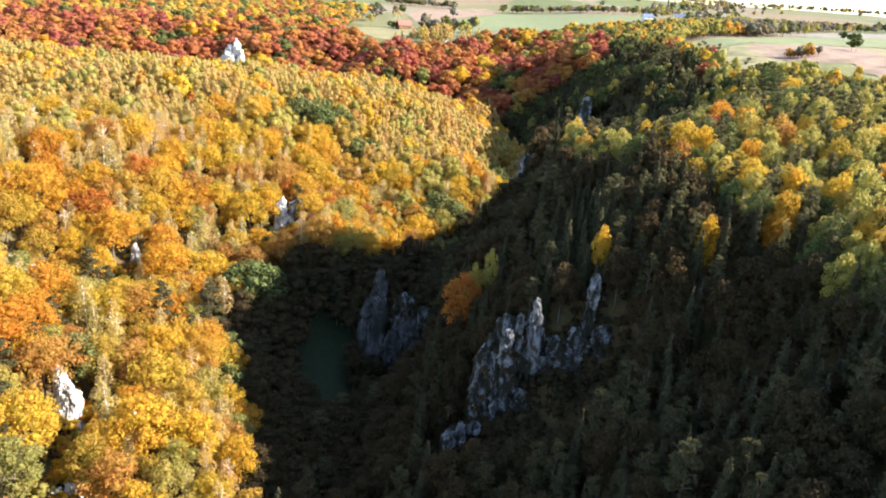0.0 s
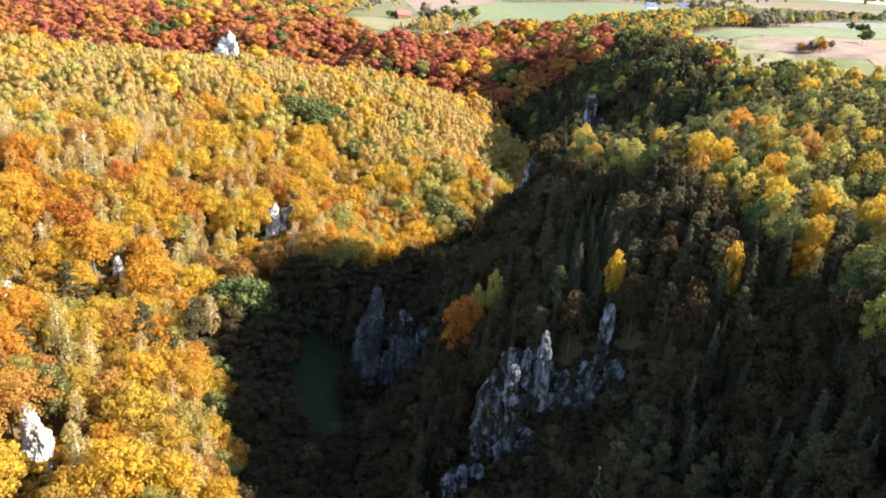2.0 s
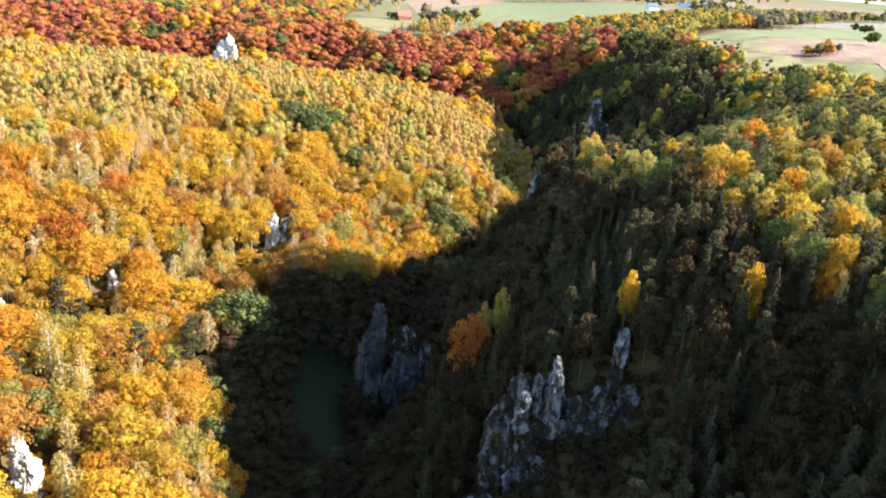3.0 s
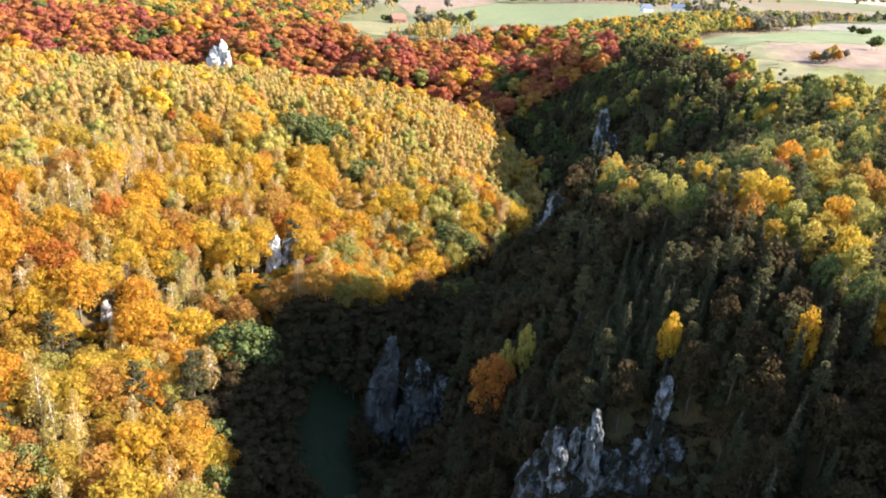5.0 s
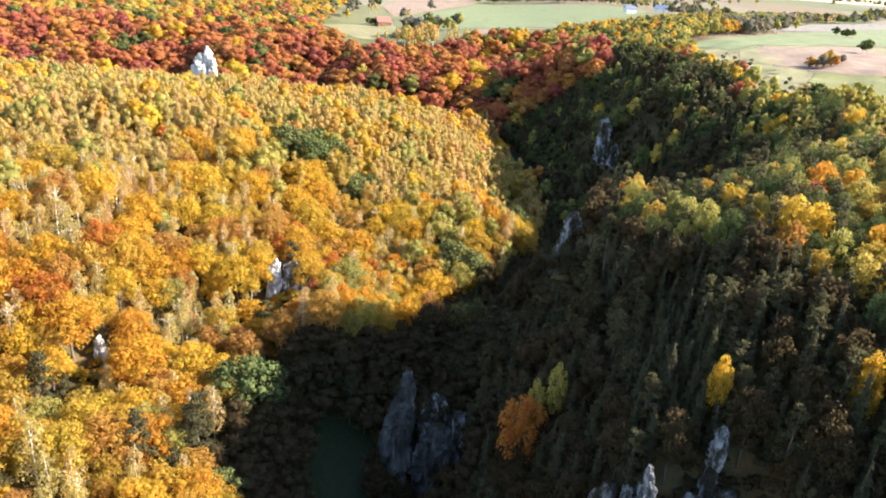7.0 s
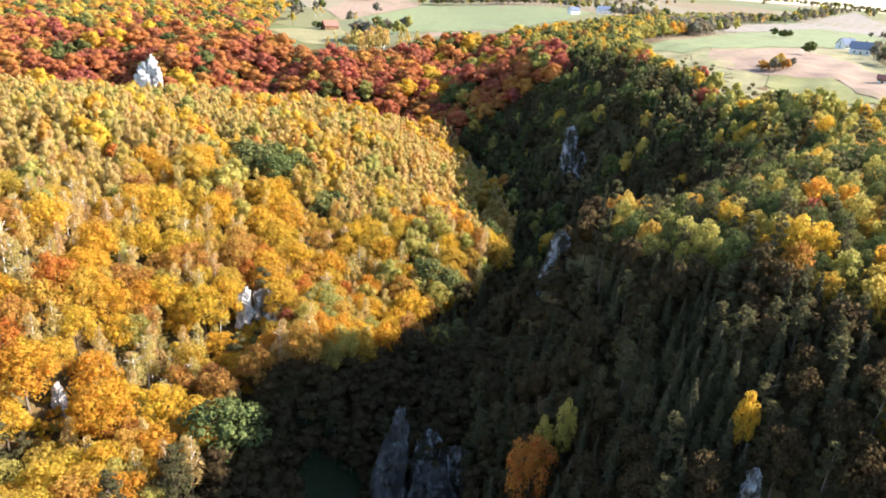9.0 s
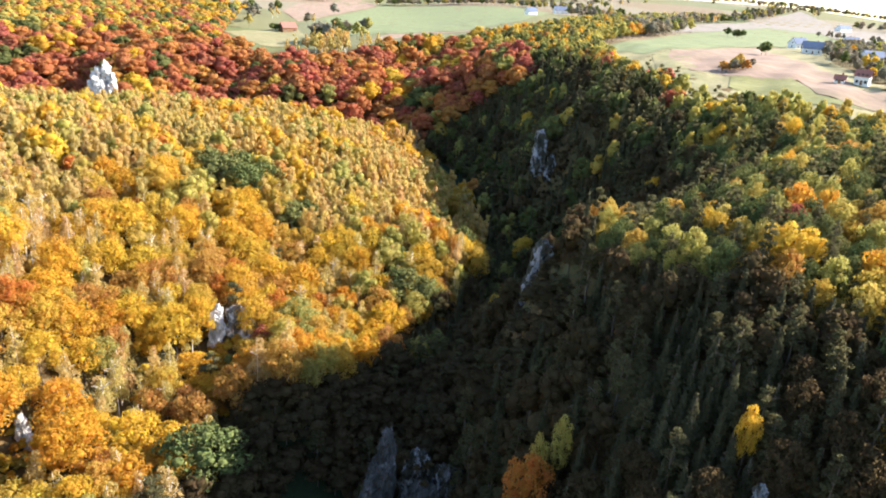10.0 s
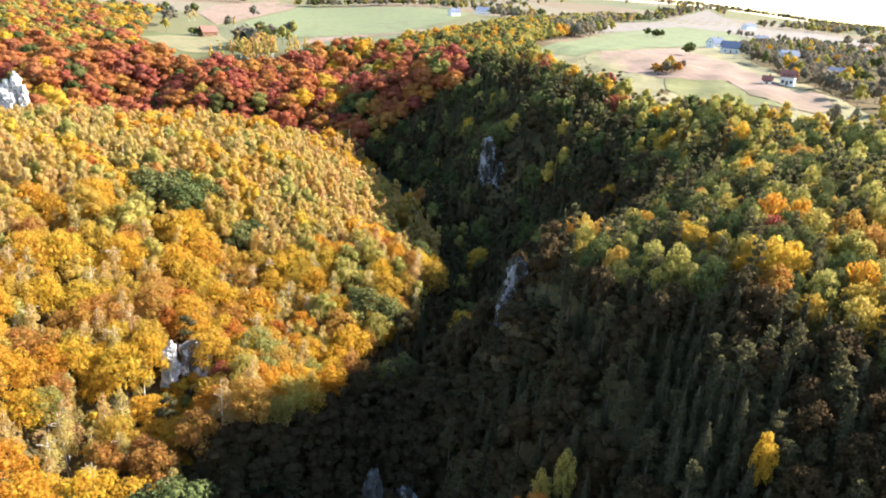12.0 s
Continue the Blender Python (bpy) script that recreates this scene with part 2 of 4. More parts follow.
# Hollows and swells on the slopes: x, y, radius, rise. The last is an unseen rise, added to shade the near right slope.
SWELLS = ((-86, 152, 24, -9), (-10, 300, 30, 4), (0, 236, 16, 6), (-95, 205, 30, 4), (-40, 186, 14, 5), (20, 525, 35, -9), (-110, 545, 40, 4),
          (86, 165, 30, 5), (30, 168, 18, 4), (60, 255, 26, -6), (330, 260, 90, -14),
          (230, 205, 70, -8), (42, 124, 26, 5), (36, 166, 18, 5), (80, 520, 40, -9), (45, 545, 30, -7), (-62, 178, 18, -6), (-80, 160, 16, -3), (-10, 480, 26, 6), (58, 318, 12, 8),
          (-7, 151, 12, -8), (25, 186, 15, 15), (45, 225, 24, -5), (85, 222, 28, -2), (18, 122, 10, 7), (15, 257, 13, 12), (-31, 183, 9, 7), (-38, 101, 13, 6), (-46, 156, 10, 4), (104, 78, 32, 12))

# Spurs and side hollows of the two rims: x, y, radius, rise.
SPURS = (
    (30, 137, 24, 7), (-72, 197, 18, -9), (66, 323, 34, 12), (0, 263, 24, 7), (72, 209, 34, 7), (-120, 287, 34, 8), (-84, 149, 13, -7), (-24, 197, 24, 8),
    (-36, 125, 13, 3), (42, 95, 18, -8), (-66, 365, 24, -5), (36, 161, 13, -2), (-36, 233, 18, -3), (102, 287, 24, -4), (-18, 293, 18, -4), (-72, 251, 13, 4),
    (60, 107, 18, 4), (-12, 347, 34, 3), (-90, 197, 13, 3), (-96, 257, 13, -3), (36, 191, 18, 7), (-84, 167, 13, 2), (-66, 119, 13, -2), (36, 179, 13, -5), (16, 426, 15, 8), (64, 301, 10, -8))

# Spurs of the far red wood and the gullies between them.
FAR_SPURS = ((-130, 456, 18, 7), (-134, 490, 22, 11), (-164, 472, 22, -9), (-170, 502, 22, -8), (-50, 494, 20, 10), (-84, 498, 17, -8), (5, 505, 20, 5))


def smooth(v):
    v = np.clip(v, 0, 1)
    return v * v * (3 - 2 * v)


def height(x, y):
    """The lie of the land."""
    x, y = np.broadcast_arrays(np.asarray(x, float), np.asarray(y, float))
    shape = x.shape
    x, y = x.ravel(), y.ravel()
    best = np.full(x.shape, 1e18)
    floor, wide, side = np.zeros_like(x), np.ones_like(x), np.ones_like(x)
    for a, b in zip(VALLEY[:-1], VALLEY[1:]):
        ex, ey = b[0] - a[0], b[1] - a[1]
        f = np.clip(((x - a[0]) * ex + (y - a[1]) * ey) / (ex * ex + ey * ey), 0, 1)
        d2 = (x - a[0] - f * ex) ** 2 + (y - a[1] - f * ey) ** 2
        near = d2 < best
        right = ex * (y - a[1]) - ey * (x - a[0]) < 0
        w = np.where(right, a[4] + f * (b[4] - a[4]), a[3] + f * (b[3] - a[3]))
        best = np.where(near, d2, best)
        floor = np.where(near, a[2] + f * (b[2] - a[2]), floor)
        wide, side = np.where(near, w, wide), np.where(near, np.where(right, 1.0, -1.0), side)
    d = np.sqrt(best)
    upland_r = np.clip(60 + 0.1 * (x - 60) + 0.05 * np.clip(y - 110, 0, 200), 58, 84)
    far = smooth((y - 480) / 500)
    upland_r = upland_r + far * (70 + 15 * smooth((x - 60) / 240) - upland_r) + 12 * smooth((np.hypot(x, y) - 900) / 1400) + 34 * smooth((np.hypot(x, y) - 1500) / 900) * smooth((1.0 - x / np.maximum(y, 1)) / 0.4)
    upland_l = 47 + 8 * smooth((-x - 130) / 250)
    top = np.where(side > 0, upland_r, upland_l)
    v = np.clip((d - 9) / (wide - 9), 0, 1.6)
    rise = np.where(v < 1, v, 1.0)
    rise = rise - 0.12 * np.exp(-((v - 1) / 0.22) ** 2) - 0.03 * np.exp(-((v - 0.0) / 0.12) ** 2) * (v > 0)
    z = floor + (top - floor) * np.clip(rise, 0, 1)
    for sx, sy, r, up in SWELLS + SPURS + FAR_SPURS:
        z = z + up * np.exp(-((x - sx) ** 2 + (y - sy) ** 2) / r**2)
    rough = smooth((d - 9) / 25) * (1 - 0.7 * smooth((np.hypot(x, y) - 400) / 300))
    z = z + rough * (0.9 * np.sin(0.11 * x + 0.05 * y) * np.sin(0.09 * y - 0.04 * x + 1.3) + 0.5 * np.sin(0.23 * x - 0.19 * y))
    return z.reshape(shape)


def spread_lines(low, high, step, reach, grow=1.13):
    mid = list(np.arange(low, high + 0.1, step))
    after, before, s = [], [], step
    while mid[-1] + sum(after) < reach:
        s *= grow
        after.append(s)
    ups = list(mid[-1] + np.cumsum(after))
    downs = list(mid[0] - np.cumsum(after))[::-1]
    return np.array(downs + mid + ups)


gx, gy = spread_lines(-200, 300, 4, 4600), spread_lines(-40, 640, 4, 4600)
mx, my = np.meshgrid(gx, gy)
cells = np.arange(len(gx) * len(gy)).reshape(len(gy), len(gx))
quads = np.stack([cells[:-1, :-1], cells[:-1, 1:], cells[1:, 1:], cells[1:, :-1]], -1).reshape(-1, 4)
ground = new("ground", mesh_of("ground", np.stack([mx, my, height(mx, my)], -1).reshape(-1, 3), quads, [LAND], smooth_faces=True))
tagged(ground, "hilly woodland floor covered in brown fallen leaves", "ground", kind="structure")


def draped(name, outline, material, label, up=0.22, cuts=5):
    """A patch of land that follows the ground, from its outline in plan."""
    bm = bmesh.new()
    bm.faces.new([bm.verts.new((x, y, 0)) for x, y in outline])
    bmesh.ops.triangulate(bm, faces=bm.faces[:])
    for _ in range(cuts):
        bmesh.ops.subdivide_edges(bm, edges=[e for e in bm.edges if e.calc_length() > 9], cuts=1, use_grid_fill=True)
        bmesh.ops.triangulate(bm, faces=[f for f in bm.faces if len(f.verts) > 3])
    co = np.array([v.co for v in bm.verts])
    for v, z in zip(bm.verts, height(co[:, 0], co[:, 1])):
        v.co.z = z + up
    for f in bm.faces:
        f.smooth = True
        if f.normal.z < 0:
            f.normal_flip()
    me = bpy.data.meshes.new(name)
    bm.to_mesh(me)
    bm.free()
    me.materials.append(material)
    return tagged(new(name, me), label, name, kind="structure")


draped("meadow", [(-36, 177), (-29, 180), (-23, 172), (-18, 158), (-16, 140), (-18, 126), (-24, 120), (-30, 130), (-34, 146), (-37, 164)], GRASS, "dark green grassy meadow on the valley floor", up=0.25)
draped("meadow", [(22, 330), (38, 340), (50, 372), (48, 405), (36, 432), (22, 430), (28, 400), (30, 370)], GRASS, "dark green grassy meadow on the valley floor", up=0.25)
FIELDS = (
    ("pale", "wide strip of pale dry grass between the wood and the fields", [(132, 250), (165, 238), (205, 282), (232, 345), (290, 455), (362, 565), (330, 590), (215, 520), (160, 515), (120, 440), (104, 380), (98, 310)]),
    ("green", "green field of young winter crop", [(156, 524), (213, 579), (386, 810), (684, 1136), (695, 1016), (567, 804), (432, 660), (325, 595), (199, 500), (176, 480)]),
    ("plough", "pinkish brown stubble field beside the wood", [(198, 492), (312, 575), (265, 448), (211, 339), (211, 318), (197, 286), (179, 282), (176, 316), (190, 349), (172, 368), (163, 394), (179, 458)]),
    ("pale", "small yellow-green grass field", [(171, 462), (193, 458), (171, 406), (150, 410)]),
    ("olive", "olive-green mown grass strip along the wood", [(148, 336), (170, 372), (189, 352), (175, 316), (176, 288), (158, 300)]),
    ("pale", "pale green grass field by the village", [(290, 535), (414, 662), (342, 549), (272, 501)]),
    ("grey", "grey-brown fallow field in the distance", [(323, 772), (559, 1121), (1170, 1740), (943, 1276), (986, 1159), (846, 879), (663, 755), (575, 806), (700, 1020), (690, 1142), (386, 816)]),
    ("green", "blue-green field of young winter crop", [(-23, 903), (81, 1397), (324, 1331), (340, 1186), (216, 921), (117, 775), (38, 728), (-8, 707)]),
    ("plough", "pinkish strip of bare soil beside the field", [(11, 648), (36, 722), (117, 768), (157, 812), (170, 790), (97, 740), (32, 671)]),
    ("plough", "brown ploughed field in the distance", [(-50, 844), (-30, 903), (76, 1402), (78, 1481), (45, 1645), (-61, 1293), (-75, 1026)]),
    ("pale", "pale green grass clearing by the farmhouse", [(-110, 713), (-48, 760), (-38, 692), (-52, 617), (-72, 626)]),
)
for n_field, (kind, label, outline) in enumerate(FIELDS):
    draped("field", outline, FIELD[kind], label, up=0.1 if n_field == 0 else 0.3)


# ---- trees ----
def ico(level):
    bm = bmesh.new()
    bmesh.ops.create_icosphere(bm, subdivisions=level, radius=1)
    got = np.array([v.co for v in bm.verts]), np.array([[v.index for v in f.verts] for f in bm.faces])
    bm.free()
    return got


ICO = {1: ico(1)}


def bough(rng, lobe, level):
    """The dense, dark inside of a lobe of foliage: an uneven lump. level: its share of the lobe."""
    v, f = ICO[1]
    x, y, z, r, flat = lobe
    lump = v * rng.uniform(0.42, 0.68, (len(v), 1)) * r * level
    a = rng.uniform(0, 6.28)
    turned = np.stack([lump[:, 0] * math.cos(a) - lump[:, 1] * math.sin(a), lump[:, 0] * math.sin(a) + lump[:, 1] * math.cos(a), lump[:, 2] * flat], -1)
    return turned + (x, y, z), f


def gathered(pieces):
    verts, faces, base = [], [], 0
    for v, f in pieces:
        verts.append(v)
        faces.append(f + base)
        base += len(v)
    return np.concatenate(verts), np.concatenate(faces)


def cards(rng, centre, outward, size, loose=0.8, hang=1.0):
    """Small leaf clumps: one uneven triangle each, facing roughly outward."""
    n = len(centre)
    facing = outward + loose * rng.normal(size=(n, 3))
    facing /= np.linalg.norm(facing, axis=1, keepdims=True)
    u = np.cross(facing, rng.normal(size=(n, 3)))
    u /= np.linalg.norm(u, axis=1, keepdims=True)
    v = np.cross(facing, u)
    s = (np.asarray(size) * rng.uniform(0.65, 1.3, n))[:, None]
    wide = rng.uniform(0.35, 0.6, (n, 1))
    corners = np.stack([centre - u * s * wide - v * s * 0.35, centre + u * s * wide - v * s * rng.uniform(0.1, 0.5, (n, 1)), centre + v * s * 0.62 + u * s * rng.uniform(-0.3, 0.3, (n, 1))], 1)
    corners = centre[:, None] + (corners - centre[:, None]) * (1 / math.sqrt(hang), 1 / math.sqrt(hang), hang)
    return corners.reshape(-1, 3), np.arange(3 * n).reshape(-1, 3)


def on_lobes(rng, lobes, count, low=-0.35):
    """Places on the outer skin of a heap of rounded lobes (x, y, z, radius, flatness)."""
    lobes = np.array(lobes)
    pick = rng.choice(len(lobes), count * 3, p=lobes[:, 3] ** 2 / (lobes[:, 3] ** 2).sum())
    way = rng.normal(size=(count * 3, 3))
    way /= np.linalg.norm(way, axis=1, keepdims=True)
    keep = (way[:, 2] > low) | (rng.random(count * 3) < 0.25)
    r = lobes[pick, 3:4] * rng.uniform(0.78, 1.08, (count * 3, 1))
    flat = np.stack([np.ones(count * 3), np.ones(count * 3), lobes[pick, 4]], -1)
    place = lobes[pick, :3] + way * r * flat
    for x, y, z, rad, f in lobes:
        deep = ((place[:, 0] - x) ** 2 + (place[:, 1] - y) ** 2 + ((place[:, 2] - z) / f) ** 2) < (0.7 * rad) ** 2
        keep &= ~deep | (rng.random(len(deep)) < 0.12)
    place, way = place[keep][:count], way[keep][:count]
    return place, way


def broad_lobes(rng, h, spread, many):
    lobes = []
    for i in range(many):
        up = (i + 0.5) / many
        a, r = i * 2.4 + rng.uniform(-0.4, 0.4), spread * 0.53
        ring = math.sqrt(max(0.0, 1 - (1.7 * up - 0.75) ** 2)) * r * rng.uniform(0.75, 1.15)
        lobes.append((ring * math.cos(a), ring * math.sin(a), h * (0.36 + 0.5 * up) + rng.uniform(-0.4, 0.4), spread * rng.uniform(0.13, 0.23), rng.uniform(0.75, 1.0)))
    lobes.append((rng.uniform(-0.5, 0.5), rng.uniform(-0.5, 0.5), h * 0.87, spread * 0.22, 0.9))
    lobes.append((0, 0, h * 0.62, spread * 0.38, 1.1))
    return lobes


def birch_lobes(rng, h, spread, many):
    lobes = []
    lean = rng.normal(0, 0.05, 2) * h
    for i in range(many):
        up = (i + 0.5) / many
        a = i * 2.4 + rng.uniform(-0.7, 0.7)
        ring = spread * 0.34 * (1 - 0.8 * up) * rng.uniform(0.35, 1.35)
        lobes.append((ring * math.cos(a) + lean[0] * up, ring * math.sin(a) + lean[1] * up, h * (0.30 + 0.62 * up) + rng.uniform(-0.5, 0.5), spread * (0.27 - 0.15 * up) * rng.uniform(0.7, 1.2), rng.uniform(1.1, 1.6)))
    return lobes


def pine_lobes(rng, h, spread, many):
    lobes = []
    for i in range(many):
        up = (i + 0.5) / many
        a = i * 2.4 + rng.uniform(-0.5, 0.5)
        ring = spread * 0.42 * (1.05 - 0.85 * up) * rng.uniform(0.6, 1.15)
        lobes.append((ring * math.cos(a), ring * math.sin(a), h * (0.42 + 0.53 * up), spread * rng.uniform(0.16, 0.24) * (1.1 - 0.4 * up), rng.uniform(0.4, 0.6)))
    return lobes


HABIT = {  # height, spread, lobes, clumps, clump size, way of growing
    "maple": (14.5, 8.8, 27, 3000, 0.44, broad_lobes),
    "hornbeam": (13.5, 7.6, 25, 2600, 0.40, broad_lobes),
    "lime": (14.5, 7.2, 23, 2300, 0.41, broad_lobes),
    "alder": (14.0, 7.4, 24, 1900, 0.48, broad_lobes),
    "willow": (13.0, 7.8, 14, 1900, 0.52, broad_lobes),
    "beech": (14.5, 8.0, 25, 2300, 0.46, broad_lobes),
    "oak": (14.0, 8.2, 25, 2200, 0.47, broad_lobes),
    "cherry": (13.5, 7.0, 22, 2200, 0.42, broad_lobes),
    "birch": (14.5, 5.4, 14, 1350, 0.35, birch_lobes),
    "pine": (16.0, 6.2, 14, 1250, 0.46, pine_lobes),
    "spruce": (16.0, 6.0, 0, 1100, 0.52, None),
}
ROOM = {"maple": 2.75, "cherry": 2.3, "hornbeam": 2.4, "lime": 2.35, "alder": 2.45, "willow": 2.6, "beech": 2.7, "oak": 2.65, "birch": 1.55, "pine": 2.0, "spruce": 1.75}


def crown_of(kind, seed, share=1.0):
    """Places and faces of a crown, in metres from the trunk's foot. share: of the full number of clumps."""
    rng = np.random.default_rng(seed)
    h, spread, many, count, size, lobes_of = HABIT[kind]
    n = max(14, int(count * share))
    size = size * (1.0 if share > 0.6 else 0.85 * share**-0.40)
    if lobes_of is None:
        pieces = []
        for tier in range(9 if share > 0.6 else 5):
            f = (tier + 0.3) / (9 if share > 0.6 else 5)
            r = spread * 0.5 * (1 - f) ** 0.9 + 0.1
            v, faces = ICO[1]
            pieces.append((v * (r * 0.62, r * 0.62, h * (0.10 if share > 0.6 else 0.16)) * rng.uniform(0.8, 1.15, (len(v), 1)) + (0, 0, h * (0.14 + 0.8 * f)), faces))
        up = 1 - np.sqrt(rng.random(n)) * 0.9
        up = np.clip(np.round(up * 16) / 16 + rng.normal(0, 0.012, n), 0.1, 0.995)
        a = rng.uniform(0, 2 * np.pi, n)
        out = spread * 0.5 * (1.02 - up) ** 0.85 * np.sqrt(rng.uniform(0.35, 1, n)) * (1 + 0.2 * np.sin(a * 3 + up * 40))
        place = np.stack([out * np.cos(a), out * np.sin(a), h * up - out * 0.35], -1)
        way = np.stack([np.cos(a) * 0.6, np.sin(a) * 0.6, np.full(n, 0.75)], -1)
        return gathered(pieces + [cards(rng, place, way, size, 0.35)])
    lobes = lobes_of(rng, h, spread, many if share > 0.6 else max(3, int(many * (0.5 if share > 0.2 else 0.36 if share > 0.04 else 0.2))))
    if share <= 0.6:
        lobes = [(x, y, z, r * (1.2 if share > 0.2 else 1.35), flat) for x, y, z, r, flat in lobes]
    place, way = on_lobes(rng, lobes, n)
    inside_lobes = [] if kind == "birch" and share > 0.6 else lobes
    return gathered([bough(rng, lobe, 0.8 if share > 0.6 else 1.3 if share > 0.1 else 1.5) for lobe in inside_lobes] + [cards(rng, place, way, size, 0.65 if share > 0.6 else 0.5, 1.3 if kind == "birch" else 1.0)])


def stem_of(kind, seed, limbs=True, sides=5):
    """A tapered, slightly bent trunk with limbs that reach into the crown."""
    rng = np.random.default_rng(seed + 77)
    h, spread = HABIT[kind][:2]
    verts, faces = [], []

    def limb(a, b, ra, rb, bend):
        steps = 3
        base = len(verts)
        ahead = (b - a) / np.linalg.norm(b - a)
        side = np.cross(ahead, (0.3, 0.9, 0.2))
        side /= np.linalg.norm(side)
        other = np.cross(ahead, side)
        for i in range(steps + 1):
            f = i / steps
            mid = a + (b - a) * f + bend * math.sin(f * math.pi)
            r = ra + (rb - ra) * f
            for k in range(sides):
                w = 2 * math.pi * k / sides
                verts.append(mid + r * (math.cos(w) * side + math.sin(w) * other))
        for i in range(steps):
            for k in range(sides):
                q = base + i * sides
                faces.append((q + k, q + (k + 1) % sides, q + sides + (k + 1) % sides, q + sides + k))

    thick = 0.022 * h if kind not in ("birch",) else 0.013 * h
    top = np.array([rng.normal(0, 0.25), rng.normal(0, 0.25), h * (0.94 if kind in ("spruce", "pine", "birch") else 0.72)])
    limb(np.array([0, 0, -1.2]), top, thick, thick * 0.25, np.array([*rng.normal(0, 0.25, 2), 0]))
    if limbs:
        for i in range(7):
            f = rng.uniform(0.35, 0.85)
            a = i * 2.4 + rng.uniform(-0.4, 0.4)
            reach = spread * rng.uniform(0.26, 0.42) * (0.6 if kind == "spruce" else 1)
            start = np.array([0, 0, -1.2]) + (top + [0, 0, 1.2]) * f
            limb(start, start + np.array([math.cos(a) * reach, math.sin(a) * reach, reach * (0.7 if kind != "spruce" else -0.2)]), thick * 0.35, thick * 0.1, np.array([0, 0, 0.3]))
    return np.array(verts), np.array(faces)


LABELS = {
    "maple": ("maple_tree", "maple", "broad maple with golden and orange autumn leaves"),
    "hornbeam": ("hornbeam_tree", "hornbeam", "hornbeam with olive-yellow and russet autumn leaves"),
    "lime": ("lime_tree", "lime tree", "lime tree with yellow-green turning leaves"),
    "alder": ("shade_leaf_tree", "alder", "alder with dull brownish-green leaves on the shaded slope"),
    "willow": ("haze_leaf_tree", "willow", "half-bare willow with thin grey-olive leaves"),
    "beech": ("beech_tree", "beech", "beech with copper-red autumn leaves"),
    "cherry": ("cherry_tree", "cherry tree", "wild cherry with dull orange autumn leaves"),
    "oak": ("oak_tree", "oak", "broad oak still in dark green leaf"),
    "birch": ("birch_tree", "birch", "slender birch with pale trunk and thin yellow leaves"),
    "pine": ("pine_tree", "pine", "grey-green pine with an open layered crown"),
    "spruce": ("spruce_tree", "spruce", "narrow dark green spruce with a pointed top"),
}
VARIANTS = 4
models = {}


def leafy(verts, faces, material):
    return mesh_of("crown", verts, faces, [material], smooth_faces=True)


for n_kind, kind in enumerate(LABELS):
    for variant in range(VARIANTS):
        seed = 100 * n_kind + variant
        models[kind, variant] = (mesh_of("trunk", *stem_of(kind, seed), [PALE_BARK if kind == "birch" else BARK], smooth_faces=True),
                                 leafy(*crown_of(kind, seed), LEAF[kind]))


def tree(kind, x, y, tall, turn, variant, widen=1.0, label=""):
    """A tree that stands on the ground, tall metres high."""
    name, category, plain = LABELS[kind]
    s = tall / HABIT[kind][0]
    foot = new(name)
    foot.matrix_basis = Matrix.LocRotScale((x, y, float(height(x, y))), Euler((0, 0, turn)), (s * widen, s * widen, s))
    for model, part_name in zip(models[kind, variant], ("trunk", "crown")):
        ob = new(part_name, model)
        ob.parent = foot
    return tagged(foot, label or plain, category, "trees of the wood")


# ---- where trees stand ----
GLADE = [(-34, 168), (-27, 170), (-21, 166), (-21, 157), (-19.5, 149), (-16, 142), (-16, 136), (-19, 131), (-25, 128), (-30, 138), (-34, 149), (-35, 160)]
CLEAR = [  # places kept free of trees: x, y, radius
    (-48, 205, 6.5), (-48, 199, 5.5), (-46, 193, 4), (-43.5, 202, 4), (-134, 431, 8), (-133, 422, 8), (-10, 160, 9), (-11, 154, 3.5), (12, 97, 6), (20, 96, 6), (27, 102, 6), (31, 108, 3.5), (12, 108, 8), (20, 109, 8), (28, 112, 7), (6, 102, 8), (15, 101, 8), (24, 103, 7),
    (20, 188, 5), (15, 186, 4), (28, 190, 4), (17, 182, 4), (22, 183, 4), (62, 312, 8), (60, 303, 8), (56, 296, 7), (-63, 103, 6.5), (-59.5, 96.5, 6), (-58.5, 91, 4), (-51.5, 102, 3.5), (-76, 171, 4), (-81, 171, 3), (-79, 165, 4), (-78, 159, 3.5), (-55, 87, 4), (-54.5, 82, 3), (-99, 150, 5), (-96, 144, 5), (-53, 267, 5), (-59, 269, 4), (-47, 266, 4), (-35, 255, 4)]


def lie(x, y):
    """How far a place is from the stream's line, and on which side."""
    best, side, wide = 1e9, 1, 1.0
    for a, b in zip(VALLEY[:-1], VALLEY[1:]):
        ex, ey = b[0] - a[0], b[1] - a[1]
        f = min(1, max(0, ((x - a[0]) * ex + (y - a[1]) * ey) / (ex * ex + ey * ey)))
        d = math.hypot(x - a[0] - f * ex, y - a[1] - f * ey)
        if d < best:
            best, side = d, 1 if ex * (y - a[1]) - ey * (x - a[0]) < 0 else -1
            wide = a[4] + f * (b[4] - a[4]) if side > 0 else a[3] + f * (b[3] - a[3])
    return best, side, best / wide


def inside(x, y, outline):
    hit = False
    for (ax, ay), (bx, by) in zip(outline, outline[1:] + outline[:1]):
        if (ay > y) != (by > y) and x < (bx - ax) * (y - ay) / (by - ay) + ax:
            hit = not hit
    return hit


def edge(at, *points):
    return float(np.interp(at, [p[0] for p in points], [p[1] for p in points]))


